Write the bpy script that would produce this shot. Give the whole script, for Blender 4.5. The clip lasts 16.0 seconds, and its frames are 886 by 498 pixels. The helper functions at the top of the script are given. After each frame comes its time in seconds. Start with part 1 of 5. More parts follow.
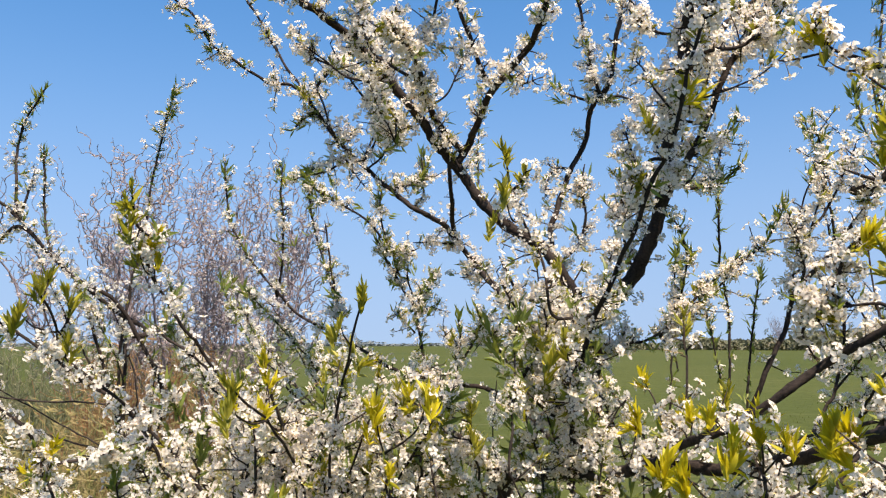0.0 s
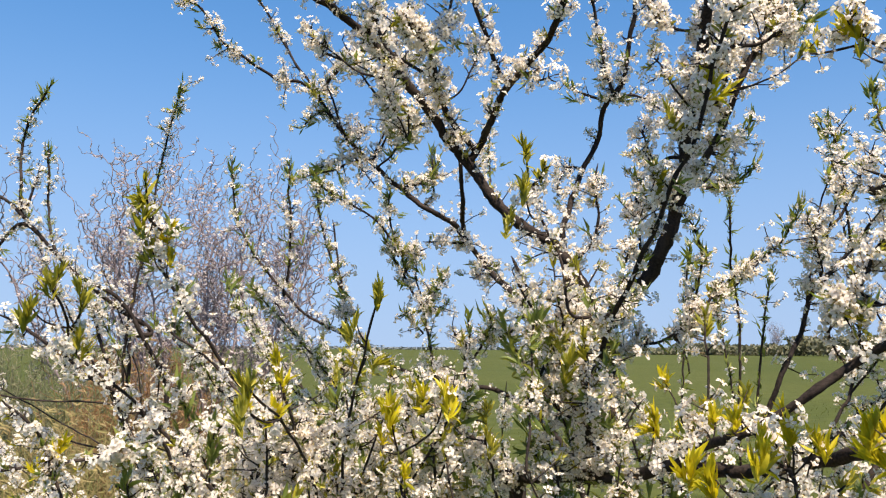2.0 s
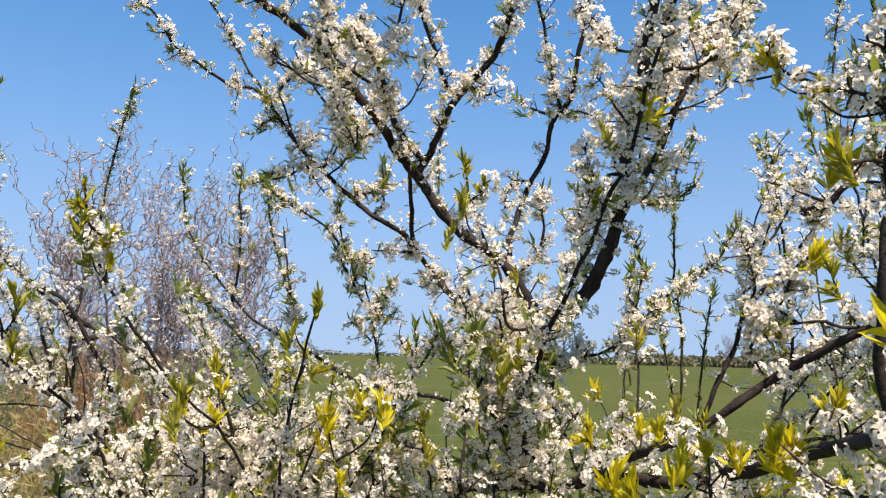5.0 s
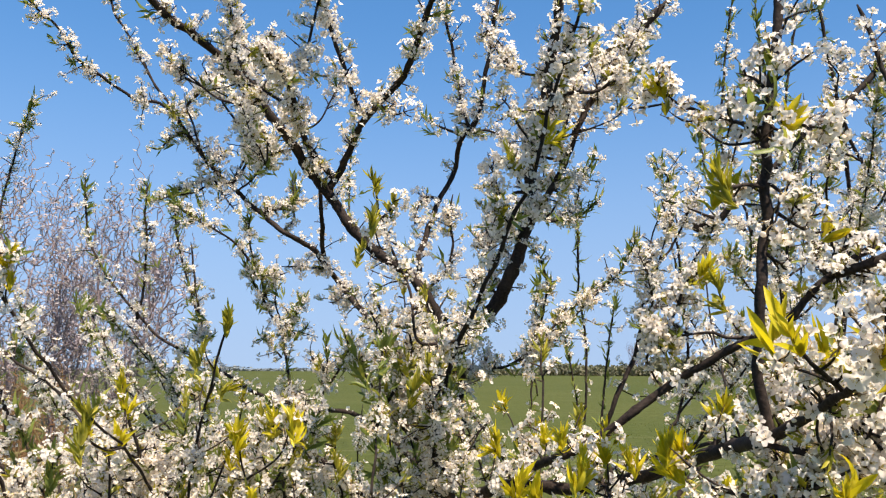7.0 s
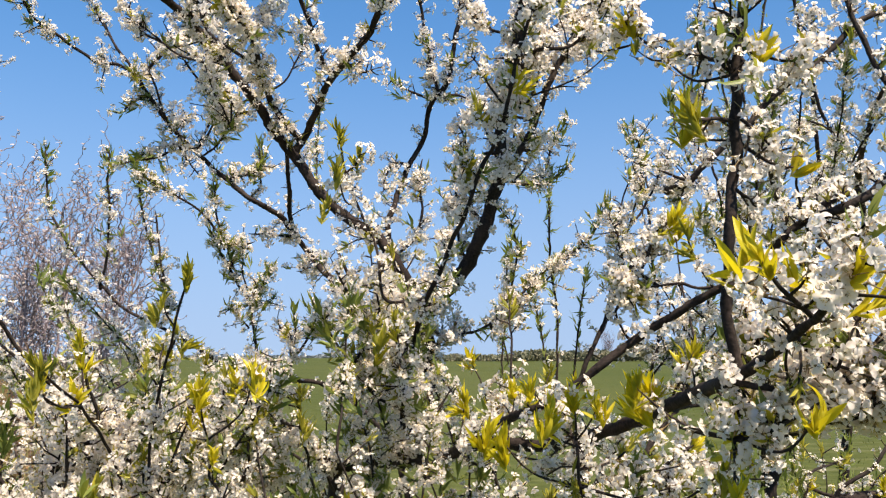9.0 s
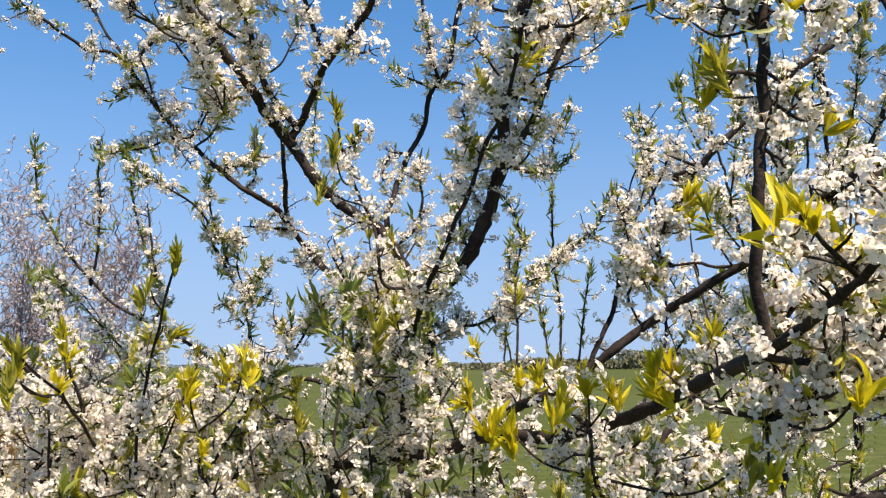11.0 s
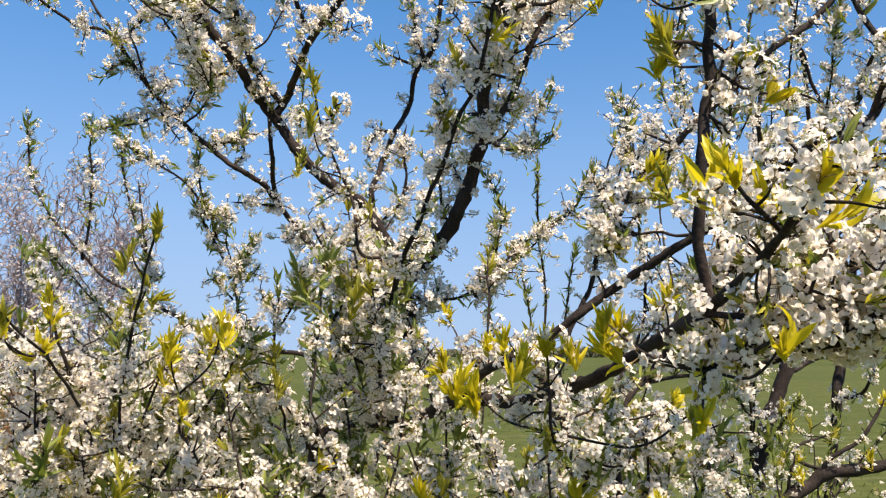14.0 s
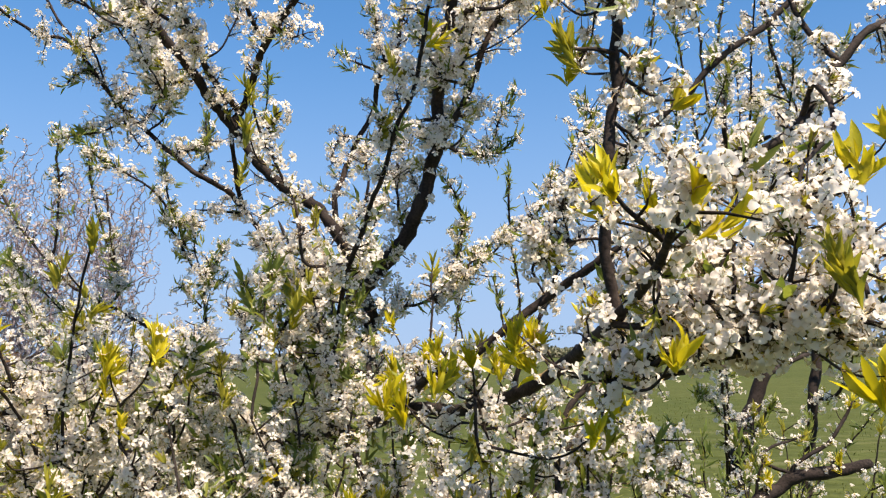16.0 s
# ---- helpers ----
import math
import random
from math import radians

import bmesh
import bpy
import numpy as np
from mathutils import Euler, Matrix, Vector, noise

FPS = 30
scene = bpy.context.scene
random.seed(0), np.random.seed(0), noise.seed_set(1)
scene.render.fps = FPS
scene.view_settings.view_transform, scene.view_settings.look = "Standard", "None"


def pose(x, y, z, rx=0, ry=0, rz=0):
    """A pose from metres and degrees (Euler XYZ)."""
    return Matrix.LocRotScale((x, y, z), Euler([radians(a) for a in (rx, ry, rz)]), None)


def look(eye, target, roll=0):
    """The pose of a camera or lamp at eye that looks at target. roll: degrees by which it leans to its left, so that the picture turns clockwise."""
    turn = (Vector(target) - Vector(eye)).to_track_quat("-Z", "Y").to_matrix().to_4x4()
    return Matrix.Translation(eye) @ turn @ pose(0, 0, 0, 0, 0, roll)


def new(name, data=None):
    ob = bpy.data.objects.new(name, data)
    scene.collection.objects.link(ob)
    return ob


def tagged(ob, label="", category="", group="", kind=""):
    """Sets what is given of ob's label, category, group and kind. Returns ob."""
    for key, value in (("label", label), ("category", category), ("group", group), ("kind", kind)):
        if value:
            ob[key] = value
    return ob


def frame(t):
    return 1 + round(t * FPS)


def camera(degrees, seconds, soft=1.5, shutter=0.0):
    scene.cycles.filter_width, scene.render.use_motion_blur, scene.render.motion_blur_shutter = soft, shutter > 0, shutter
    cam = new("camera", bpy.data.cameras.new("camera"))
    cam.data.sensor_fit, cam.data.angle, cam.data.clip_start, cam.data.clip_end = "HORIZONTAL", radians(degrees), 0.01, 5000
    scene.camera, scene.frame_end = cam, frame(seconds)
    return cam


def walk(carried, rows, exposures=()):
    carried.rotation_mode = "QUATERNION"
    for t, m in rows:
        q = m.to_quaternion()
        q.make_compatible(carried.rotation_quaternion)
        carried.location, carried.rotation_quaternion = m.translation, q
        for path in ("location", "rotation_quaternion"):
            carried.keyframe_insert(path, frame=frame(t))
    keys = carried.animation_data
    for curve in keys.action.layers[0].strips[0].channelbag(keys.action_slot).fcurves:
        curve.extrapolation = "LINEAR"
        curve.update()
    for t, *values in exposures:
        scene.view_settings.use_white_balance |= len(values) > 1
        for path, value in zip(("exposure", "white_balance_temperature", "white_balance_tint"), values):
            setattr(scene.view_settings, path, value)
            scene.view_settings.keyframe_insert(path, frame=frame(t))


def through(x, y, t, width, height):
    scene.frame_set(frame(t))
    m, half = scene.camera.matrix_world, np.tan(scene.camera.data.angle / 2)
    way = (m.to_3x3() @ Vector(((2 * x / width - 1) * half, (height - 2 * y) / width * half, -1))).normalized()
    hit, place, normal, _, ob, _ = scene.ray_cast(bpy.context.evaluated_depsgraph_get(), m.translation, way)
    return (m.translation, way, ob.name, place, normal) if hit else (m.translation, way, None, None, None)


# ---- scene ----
cam = camera(56.1, 16.0, soft=1.2)
METRES, EYE, TILT, LEAN, TURN = 0.5, 1.6, 6.5, 0.0, 0.0
ROWS = [
    (0.0, 0.0, 0.0, 0.0, 0.0, 0.0, -0.0),
    (0.5, -0.0448, 0.0123, -0.0125, -0.02, 0.25, -0.29),
    (1.0, -0.0622, 0.0376, -0.0203, -0.0, 0.25, -0.33),
    (1.5, -0.0555, 0.0429, -0.0175, -0.03, 0.26, -0.35),
    (2.0, -0.0526, 0.0392, -0.0189, -0.08, 0.24, -0.35),
    (2.5, -0.0461, 0.0322, -0.0154, -0.44, 0.26, -0.39),
    (3.0, -0.0254, 0.0358, -0.0228, -1.26, 0.28, -0.96),
    (3.5, 0.0244, 0.0306, -0.0142, -1.67, 0.27, -0.94),
    (3.7, 0.0245, 0.0281, -0.0073, -1.77, 0.34, -0.99),
    (5.8, -0.0007, -0.0127, -0.0072, -3.97, 1.12, -1.44),
    (6.0, 0.0096, -0.0096, -0.0125, -4.35, 1.23, -1.3),
    (6.5, 0.0069, -0.0395, 0.0, -5.58, 1.3, -1.25),
    (7.0, 0.0051, -0.0584, 0.0054, -8.87, 1.8, -1.19),
    (7.5, 0.0127, -0.0766, -0.008, -9.86, 1.87, -1.16),
    (8.0, 0.0027, -0.0631, -0.0449, -10.75, 1.78, -1.08),
    (8.5, -0.0001, -0.0466, -0.0653, -10.72, 1.18, -1.06),
    (9.0, 0.0361, -0.0118, -0.0849, -10.64, 0.91, -1.09),
    (9.2, 0.0476, -0.0023, -0.0916, -10.69, 0.89, -1.10),
    (11.3, 0.0493, 0.1198, -0.1592, -10.75, 1.53, -0.94),
    (11.5, 0.0561, 0.1265, -0.1413, -10.67, 1.26, -1.21),
    (12.0, 0.0542, 0.1179, -0.1347, -10.77, 1.3, -1.24),
    (12.5, 0.0496, 0.0936, -0.1185, -10.77, 1.33, -1.25),
    (13.0, 0.0825, 0.0549, -0.2024, -10.8, 1.57, -1.0),
    (13.5, 0.1035, 0.0227, -0.2277, -10.77, 0.76, -1.22),
    (14.0, 0.1082, 0.0228, -0.2047, -10.76, 0.62, -1.39),
    (14.5, 0.1225, 0.0086, -0.2116, -10.49, 0.72, -0.87),
    (15.0, 0.1675, -0.0075, -0.1974, -10.49, 0.74, -0.71),
    (15.5, 0.1987, -0.0058, -0.187, -10.55, 0.76, -0.84),
    (16.0, 0.2806, 0.0087, -0.1838, -10.54, 0.73, -0.77),
]
walk(cam, [(t, pose(0, 0, EYE, TILT, LEAN, TURN) @ pose(METRES * x, METRES * y, METRES * z, 90 + pitch, roll, yaw)) for t, x, y, z, yaw, pitch, roll in ROWS], exposures=[(0, 1.18), (16, 1.18)])

# ---- sky, sun ----
SUN = Vector((0.2, -0.42, 0.84)).normalized()
world = bpy.data.worlds.new("sky")
scene.world = world
world.use_nodes = True
wn = world.node_tree
sky = wn.nodes.new("ShaderNodeTexSky")
sky.sky_type = "NISHITA"
sky.sun_disc = False
sky.sun_elevation = math.asin(SUN.z)
sky.sun_rotation = math.atan2(SUN.x, SUN.y)
sky.air_density, sky.dust_density, sky.ozone_density = 0.8, 0.0, 2.5
depth = wn.nodes.new("ShaderNodeHueSaturation")
depth.inputs["Hue"].default_value, depth.inputs["Saturation"].default_value = 0.5, 1.25
way = wn.nodes.new("ShaderNodeTexCoord").outputs["Generated"]
apart = wn.nodes.new("ShaderNodeSeparateXYZ")
wn.links.new(way, apart.inputs[0])
lift = wn.nodes.new("ShaderNodeMath")
lift.operation = "MULTIPLY_ADD"
lift.inputs[1].default_value, lift.inputs[2].default_value = 0.47, 0.09
wn.links.new(apart.outputs["Z"], lift.inputs[0])
again = wn.nodes.new("ShaderNodeCombineXYZ")
for k in "XY":
    wn.links.new(apart.outputs[k], again.inputs[k])
wn.links.new(lift.outputs[0], again.inputs["Z"])
wn.links.new(again.outputs[0], sky.inputs["Vector"])
wn.links.new(sky.outputs["Color"], depth.inputs["Color"])
haze = wn.nodes.new("ShaderNodeMapRange")
haze.interpolation_type = "SMOOTHSTEP"
for k, v in enumerate((-0.12, 0.42, 0.9, 0.0)):
    haze.inputs[k + 1].default_value = v
wn.links.new(apart.outputs["Z"], haze.inputs[0])
veil = wn.nodes.new("ShaderNodeMix")
veil.data_type = "RGBA"
wn.links.new(haze.outputs[0], veil.inputs[0])
wn.links.new(depth.outputs["Color"], veil.inputs[6])
veil.inputs[7].default_value = (2.75, 3.4, 4.9, 1)
wn.links.new(veil.outputs[2], wn.nodes["Background"].inputs["Color"])
wn.nodes["Background"].inputs["Strength"].default_value = 0.0715
sun = new("sun", bpy.data.lights.new("sun", "SUN"))
sun.data.energy, sun.data.angle, sun.data.color = 4.7, radians(0.53), (1.0, 0.855, 0.69)
sun.matrix_world = look(SUN * 30, (0, 0, 0))


# ---- materials ----
def material(name, rough=0.7):
    m = bpy.data.materials.new(name)
    m.use_nodes = True
    b = m.node_tree.nodes["Principled BSDF"]
    b.inputs["Roughness"].default_value = rough
    return m, m.node_tree, b


def noise_node(nt, scale, detail=4.0, coords=None):
    n = nt.nodes.new("ShaderNodeTexNoise")
    n.inputs["Scale"].default_value, n.inputs["Detail"].default_value = scale, detail
    if coords is None:
        coords = nt.nodes.new("ShaderNodeNewGeometry").outputs["Position"]
    nt.links.new(coords, n.inputs["Vector"])
    return n


def ramp(nt, source, *stops):
    r = nt.nodes.new("ShaderNodeValToRGB")
    e = r.color_ramp.elements
    while len(e) < len(stops):
        e.new(0.5)
    for k, (at, col) in zip(e, stops):
        k.position, k.color = at, (*col, 1)
    nt.links.new(source, r.inputs["Fac"])
    return r


def mix(nt, fac, a, b, mode="MIX"):
    m = nt.nodes.new("ShaderNodeMix")
    m.data_type, m.blend_type = "RGBA", mode
    for v, slot in ((fac, 0), (a, 6), (b, 7)):
        if isinstance(v, (int, float)):
            m.inputs[slot].default_value = v
        elif isinstance(v, tuple):
            m.inputs[slot].default_value = (*v, 1)
        else:
            nt.links.new(v, m.inputs[slot])
    return m.outputs[2]


def bump(nt, bsdf, source, strength, distance):
    b = nt.nodes.new("ShaderNodeBump")
    b.inputs["Strength"].default_value, b.inputs["Distance"].default_value = strength, distance
    nt.links.new(source, b.inputs["Height"])
    nt.links.new(b.outputs["Normal"], bsdf.inputs["Normal"])


def bark_material(name, dark, light, grey):
    m, nt, b = material(name, 0.85)
    fine = noise_node(nt, 260, 5)
    broad = noise_node(nt, 22, 3)
    base = ramp(nt, fine.outputs["Fac"], (0.32, dark), (0.72, light))
    patch = ramp(nt, broad.outputs["Fac"], (0.52, (0, 0, 0)), (0.7, (0.65, 0.65, 0.65)))
    b.inputs["Specular IOR Level"].default_value = 0.2
    nt.links.new(mix(nt, patch.outputs["Color"], base.outputs["Color"], grey), b.inputs["Base Color"])
    bump(nt, b, fine.outputs["Fac"], 0.7, 0.0015)
    return m


def thin_material(name, stops, through, share, joined, rough=0.5, vein=0.0):
    """A petal or leaf: lit from both sides. Each piece takes its own tone."""
    m, nt, b = material(name, rough)
    if joined:
        pick = nt.nodes.new("ShaderNodeNewGeometry").outputs["Random Per Island"]
    else:
        pick = nt.nodes.new("ShaderNodeObjectInfo").outputs["Random"]
    tone = ramp(nt, pick, *stops).outputs["Color"]
    patch = noise_node(nt, 140, 3)
    tone = mix(nt, 0.35, tone, mix(nt, patch.outputs["Fac"], (0.9, 0.87, 0.82), (1, 1, 1)), "MULTIPLY")
    nt.links.new(tone, b.inputs["Base Color"])
    b.inputs["Specular IOR Level"].default_value = 0.3
    t = nt.nodes.new("ShaderNodeBsdfTranslucent")
    nt.links.new(mix(nt, 1.0, tone, through, "MULTIPLY"), t.inputs["Color"])
    s = nt.nodes.new("ShaderNodeMixShader")
    s.inputs["Fac"].default_value = share
    nt.links.new(b.outputs["BSDF"], s.inputs[1])
    nt.links.new(t.outputs["BSDF"], s.inputs[2])
    nt.links.new(s.outputs["Shader"], nt.nodes["Material Output"].inputs["Surface"])
    if vein:
        bump(nt, b, noise_node(nt, 500, 2).outputs["Fac"], vein, 0.0006)
    return m


BARK = bark_material("plum_bark", (0.01, 0.0075, 0.0065), (0.04, 0.029, 0.025), (0.066, 0.05, 0.043))
TWIG = bark_material("willow_bark", (0.12, 0.095, 0.1), (0.28, 0.225, 0.235), (0.36, 0.3, 0.31))
WHITE = ((0.0, (0.92, 0.87, 0.82)), (0.5, (0.95, 0.91, 0.87)), (1.0, (0.955, 0.915, 0.855)))
PETAL = [thin_material("petal", WHITE, (1.0, 0.97, 0.93), 0.6, j, 0.55, 0.25) for j in (False, True)]
YOUNG = ((0.0, (0.42, 0.39, 0.028)), (0.5, (0.68, 0.58, 0.02)), (1.0, (0.6, 0.52, 0.04)))
OLIVE = ((0.0, (0.22, 0.23, 0.04)), (0.5, (0.37, 0.35, 0.05)), (1.0, (0.52, 0.46, 0.055)))
GREEN = ((0.0, (0.13, 0.18, 0.05)), (0.5, (0.21, 0.26, 0.065)), (1.0, (0.32, 0.33, 0.08)))
LEAF = {k: [thin_material("leaf", c, (1.0, 0.98, 0.5), 0.5, j, 0.38, 0.4) for j in (False, True)]
        for k, c in ((1, GREEN), (2, YOUNG), (3, OLIVE), (4, YOUNG))}
ANTHER = material("anther", 0.6)[0]
ANTHER.node_tree.nodes["Principled BSDF"].inputs["Base Color"].default_value = (0.68, 0.55, 0.24, 1)
FILAMENT = material("filament", 0.6)[0]
FILAMENT.node_tree.nodes["Principled BSDF"].inputs["Base Color"].default_value = (0.8, 0.82, 0.7, 1)
CALYX = material("calyx", 0.6)[0]
CALYX.node_tree.nodes["Principled BSDF"].inputs["Base Color"].default_value = (0.2, 0.14, 0.06, 1)


# ---- mesh helpers ----
def mesh(name, v, f, mats, mi=None, smooth=True):
    """One mesh out of an array of corners and an array of triangles or quads."""
    v, f = np.asarray(v, np.float32), np.asarray(f, np.int32)
    d = bpy.data.meshes.new(name)
    n, k = f.shape
    d.vertices.add(len(v))
    d.vertices.foreach_set("co", v.ravel())
    d.loops.add(n * k)
    d.loops.foreach_set("vertex_index", f.ravel())
    d.polygons.add(n)
    d.polygons.foreach_set("loop_start", np.arange(0, n * k, k, dtype=np.int32))
    for m in mats:
        d.materials.append(m)
    if mi is not None:
        d.polygons.foreach_set("material_index", np.asarray(mi, np.int32))
    d.polygons.foreach_set("use_smooth", np.full(n, smooth, bool))
    d.update(calc_edges=True)
    d.validate()
    return d


class Heap:
    """Collects pieces of one mesh."""

    def __init__(self):
        self.v, self.f, self.m, self.n = [], [], [], 0

    def add(self, v, f, m=0):
        v, f = np.asarray(v, float), np.asarray(f, int)
        self.v.append(v)
        self.f.append(f + self.n)
        self.m.append(np.full(len(f), m) if np.isscalar(m) else np.asarray(m))
        self.n += len(v)

    def many(self, shape, turns, places, sizes):
        v, f, m = shape
        w = np.einsum("nij,vj->nvi", turns, v) * np.asarray(sizes)[:, None, None] + np.asarray(places)[:, None, :]
        k = len(places)
        self.v.append(w.reshape(-1, 3))
        self.f.append((f[None] + (np.arange(k) * len(v))[:, None, None]).reshape(-1, 3) + self.n)
        self.m.append(np.tile(m, k))
        self.n += k * len(v)

    def mesh(self, name, mats, origin=(0, 0, 0), smooth=True):
        return mesh(name, np.concatenate(self.v) - np.array(origin), np.concatenate(self.f), mats, np.concatenate(self.m), smooth)


def grid_faces(rows, cols, at=0):
    out = []
    for i in range(rows - 1):
        for j in range(cols - 1):
            a = at + i * cols + j
            out += [(a, a + 1, a + cols + 1), (a, a + cols + 1, a + cols)]
    return out


def turn_to(z, spin):
    """A turn that takes the z axis to the given way, after a spin about it."""
    z = z / np.linalg.norm(z)
    h = np.array([1.0, 0, 0]) if abs(z[0]) < 0.8 else np.array([0, 1.0, 0])
    x = np.cross(h, z)
    x /= np.linalg.norm(x)
    y = np.cross(z, x)
    c, s = math.cos(spin), math.sin(spin)
    return np.stack([x * c + y * s, y * c - x * s, z], 1)


def rod(path, r0, r1, sides=3):
    """A thin rod along a short path."""
    p = np.asarray(path, float)
    t = np.gradient(p, axis=0)
    v = []
    for i, (q, d) in enumerate(zip(p, t)):
        m = turn_to(d, 0)
        r = r0 + (r1 - r0) * i / (len(p) - 1)
        a = np.arange(sides) * 2 * math.pi / sides
        v.append(q + r * (np.cos(a)[:, None] * m[:, 0] + np.sin(a)[:, None] * m[:, 1]))
    f = []
    for i in range(len(p) - 1):
        for j in range(sides):
            a, b = i * sides + j, i * sides + (j + 1) % sides
            f += [(a, b, b + sides), (a, b + sides, a + sides)]
    return np.concatenate(v), f


def flower(rng, open_by, fine):
    """A five-petalled plum blossom on its stalk; the stalk's foot is the origin."""
    h = Heap()
    stalk = 0.011 * rng.uniform(0.7, 1.4)
    bend = rng.uniform(-0.003, 0.003, 2)
    foot = [(0, 0, 0), (bend[0], bend[1], stalk * 0.5), (0, 0, stalk)]
    h.add(*rod(foot if fine else foot[::2], 0.0005, 0.0007), 1)
    h.add(*rod([(0, 0, stalk - 0.001), (0, 0, stalk + 0.002)], 0.0009, 0.0022, 5 if fine else 3), 1)
    rows, cols = (5, 3) if fine else (3, 3)
    for k in range(5):
        a = k * 2 * math.pi / 5 + rng.uniform(-0.14, 0.14)
        lift = open_by + rng.uniform(-0.22, 0.22)
        length, wide = 0.0082 * rng.uniform(0.85, 1.12), 0.0032 * rng.uniform(0.82, 1.18)
        twist = rng.uniform(-0.25, 0.25)
        v = []
        for i in range(rows):
            u = i / (rows - 1)
            w = wide * (math.sin(math.pi * min(1.0, 0.06 + 0.86 * u) ** 1.25) ** 0.75)
            if u > 0.95:
                w = wide * (0.5 if fine else 0.66)
            bow = lift + 0.75 * (u - 0.55) * -0.9
            for j in range(cols):
                s = 2 * j / (cols - 1) - 1
                r = 0.0012 + length * u * math.cos(bow) * (1 - 0.05 * abs(s) * (u > 0.9))
                z = stalk + 0.0015 + length * u * math.sin(bow) + 0.0016 * s * s * math.sin(math.pi * u) + twist * w * s * 0.5
                v.append((r * math.cos(a) - w * s * math.sin(a), r * math.sin(a) + w * s * math.cos(a), z))
        h.add(v, grid_faces(rows, cols), 0)
    for k in range(10 if fine else 5):
        a, tilt = rng.uniform(0, 6.283), rng.uniform(0.1, 0.75)
        d = np.array([math.cos(a) * math.sin(tilt), math.sin(a) * math.sin(tilt), math.cos(tilt)])
        foot, tip = np.array([0, 0, stalk + 0.001]), np.array([0, 0, stalk + 0.001]) + d * 0.0062 * rng.uniform(0.75, 1.1)
        if fine:
            h.add(*rod([foot, tip], 0.00022, 0.00016), 2)
            h.add(*rod([tip, tip + d * 0.0009], 0.0003, 0.0005), 3)
        else:
            e = turn_to(d, a)[:, 0] * 0.0005
            h.add([foot, tip + e, tip - e], [(0, 1, 2)], 3)
    return np.concatenate(h.v), np.concatenate(h.f), np.concatenate(h.m)


def bud(rng):
    """A closed bud on its stalk."""
    h = Heap()
    h.add(*rod([(0, 0, 0), (0.001, 0, 0.006), (0, 0, 0.011)], 0.0005, 0.0007), 1)
    h.add(*rod([(0, 0, 0.0105), (0, 0, 0.013)], 0.0008, 0.0022, 6), 1)
    p = [(0, 0, 0.0125 + 0.0011 * i) for i in range(6)]
    v, f = rod(p, 1, 1, 7)
    for i, r in enumerate((0.0018, 0.0032, 0.0037, 0.0033, 0.0022, 0.0004)):
        v[i * 7:(i + 1) * 7, :2] *= r
    h.add(v, f, 0)
    return np.concatenate(h.v), np.concatenate(h.f), np.concatenate(h.m)


def leaf_shape(rng, rows=6):
    """A young lance-shaped leaf, folded along its rib and curling back; one unit long along z."""
    curl, fold, lean = rng.uniform(-0.1, 0.75), rng.uniform(0.25, 0.6), rng.uniform(-0.15, 0.15)
    v = []
    for i in range(rows):
        u = i / (rows - 1)
        w = 0.088 * math.sin(math.pi * min(1, 0.03 + 0.97 * u ** 0.85)) ** 0.9 + 0.004
        b = curl * u * u
        for s in (-1, 0, 1):
            v.append((w * s + lean * u * u, -0.5 * b * u + fold * w * abs(s), u * (1 - 0.25 * b)))
    return np.array(v), np.array(grid_faces(rows, 3)), np.zeros((rows - 1) * 4, int)


def small_flower(rng, open_by):
    """The same blossom for crowns farther off: five-cornered petals, a strip of a stalk and a spray of anthers."""
    h = Heap()
    stalk = 0.011 * rng.uniform(0.7, 1.4)
    h.add([(-0.0006, 0, 0), (0.0006, 0.0003, 0), (0.0006, 0, stalk), (-0.0006, 0.0003, stalk)], [(0, 1, 2), (0, 2, 3)], 1)
    for k in range(5):
        a = k * 2 * math.pi / 5 + rng.uniform(-0.2, 0.2)
        lift, length, wide = open_by + rng.uniform(-0.3, 0.3), 0.0084 * rng.uniform(0.85, 1.12), 0.0033 * rng.uniform(0.8, 1.2)
        v = []
        for u, s, drop in ((0.05, 0, 0), (0.6, -1, 0.12), (0.98, -0.5, 0.3), (0.98, 0.5, 0.3), (0.6, 1, 0.12)):
            r, w = 0.001 + length * u * math.cos(lift - drop), wide * s
            z = stalk + 0.0012 + length * u * math.sin(lift - drop) + 0.0012 * abs(s) + rng.uniform(-0.0004, 0.0004)
            v.append((r * math.cos(a) - w * math.sin(a), r * math.sin(a) + w * math.cos(a), z))
        h.add(v, [(0, 1, 2), (0, 2, 3), (0, 3, 4)], 0)
    for k in range(2):
        a = rng.uniform(0, 6.283)
        e = np.array([math.cos(a), math.sin(a), 0]) * 0.0017
        h.add([(0, 0, stalk + 0.001), e + (0, 0, stalk + 0.006), -e + (0, 0, stalk + 0.0055)], [(0, 1, 2)], 3)
    return np.concatenate(h.v), np.concatenate(h.f), np.concatenate(h.m)


def small_bud():
    v, f = rod([(0, 0, 0.0105 + 0.0018 * i) for i in range(5)], 1, 1, 5)
    for i, r in enumerate((0.0008, 0.003, 0.0034, 0.0026, 0.0004)):
        v[i * 5:(i + 1) * 5, :2] *= r
    h = Heap()
    h.add([(-0.0006, 0, 0), (0.0006, 0.0003, 0), (0, 0, 0.011)], [(0, 1, 2)], 1)
    h.add(v, f, 0)
    return np.concatenate(h.v), np.concatenate(h.f), np.concatenate(h.m)


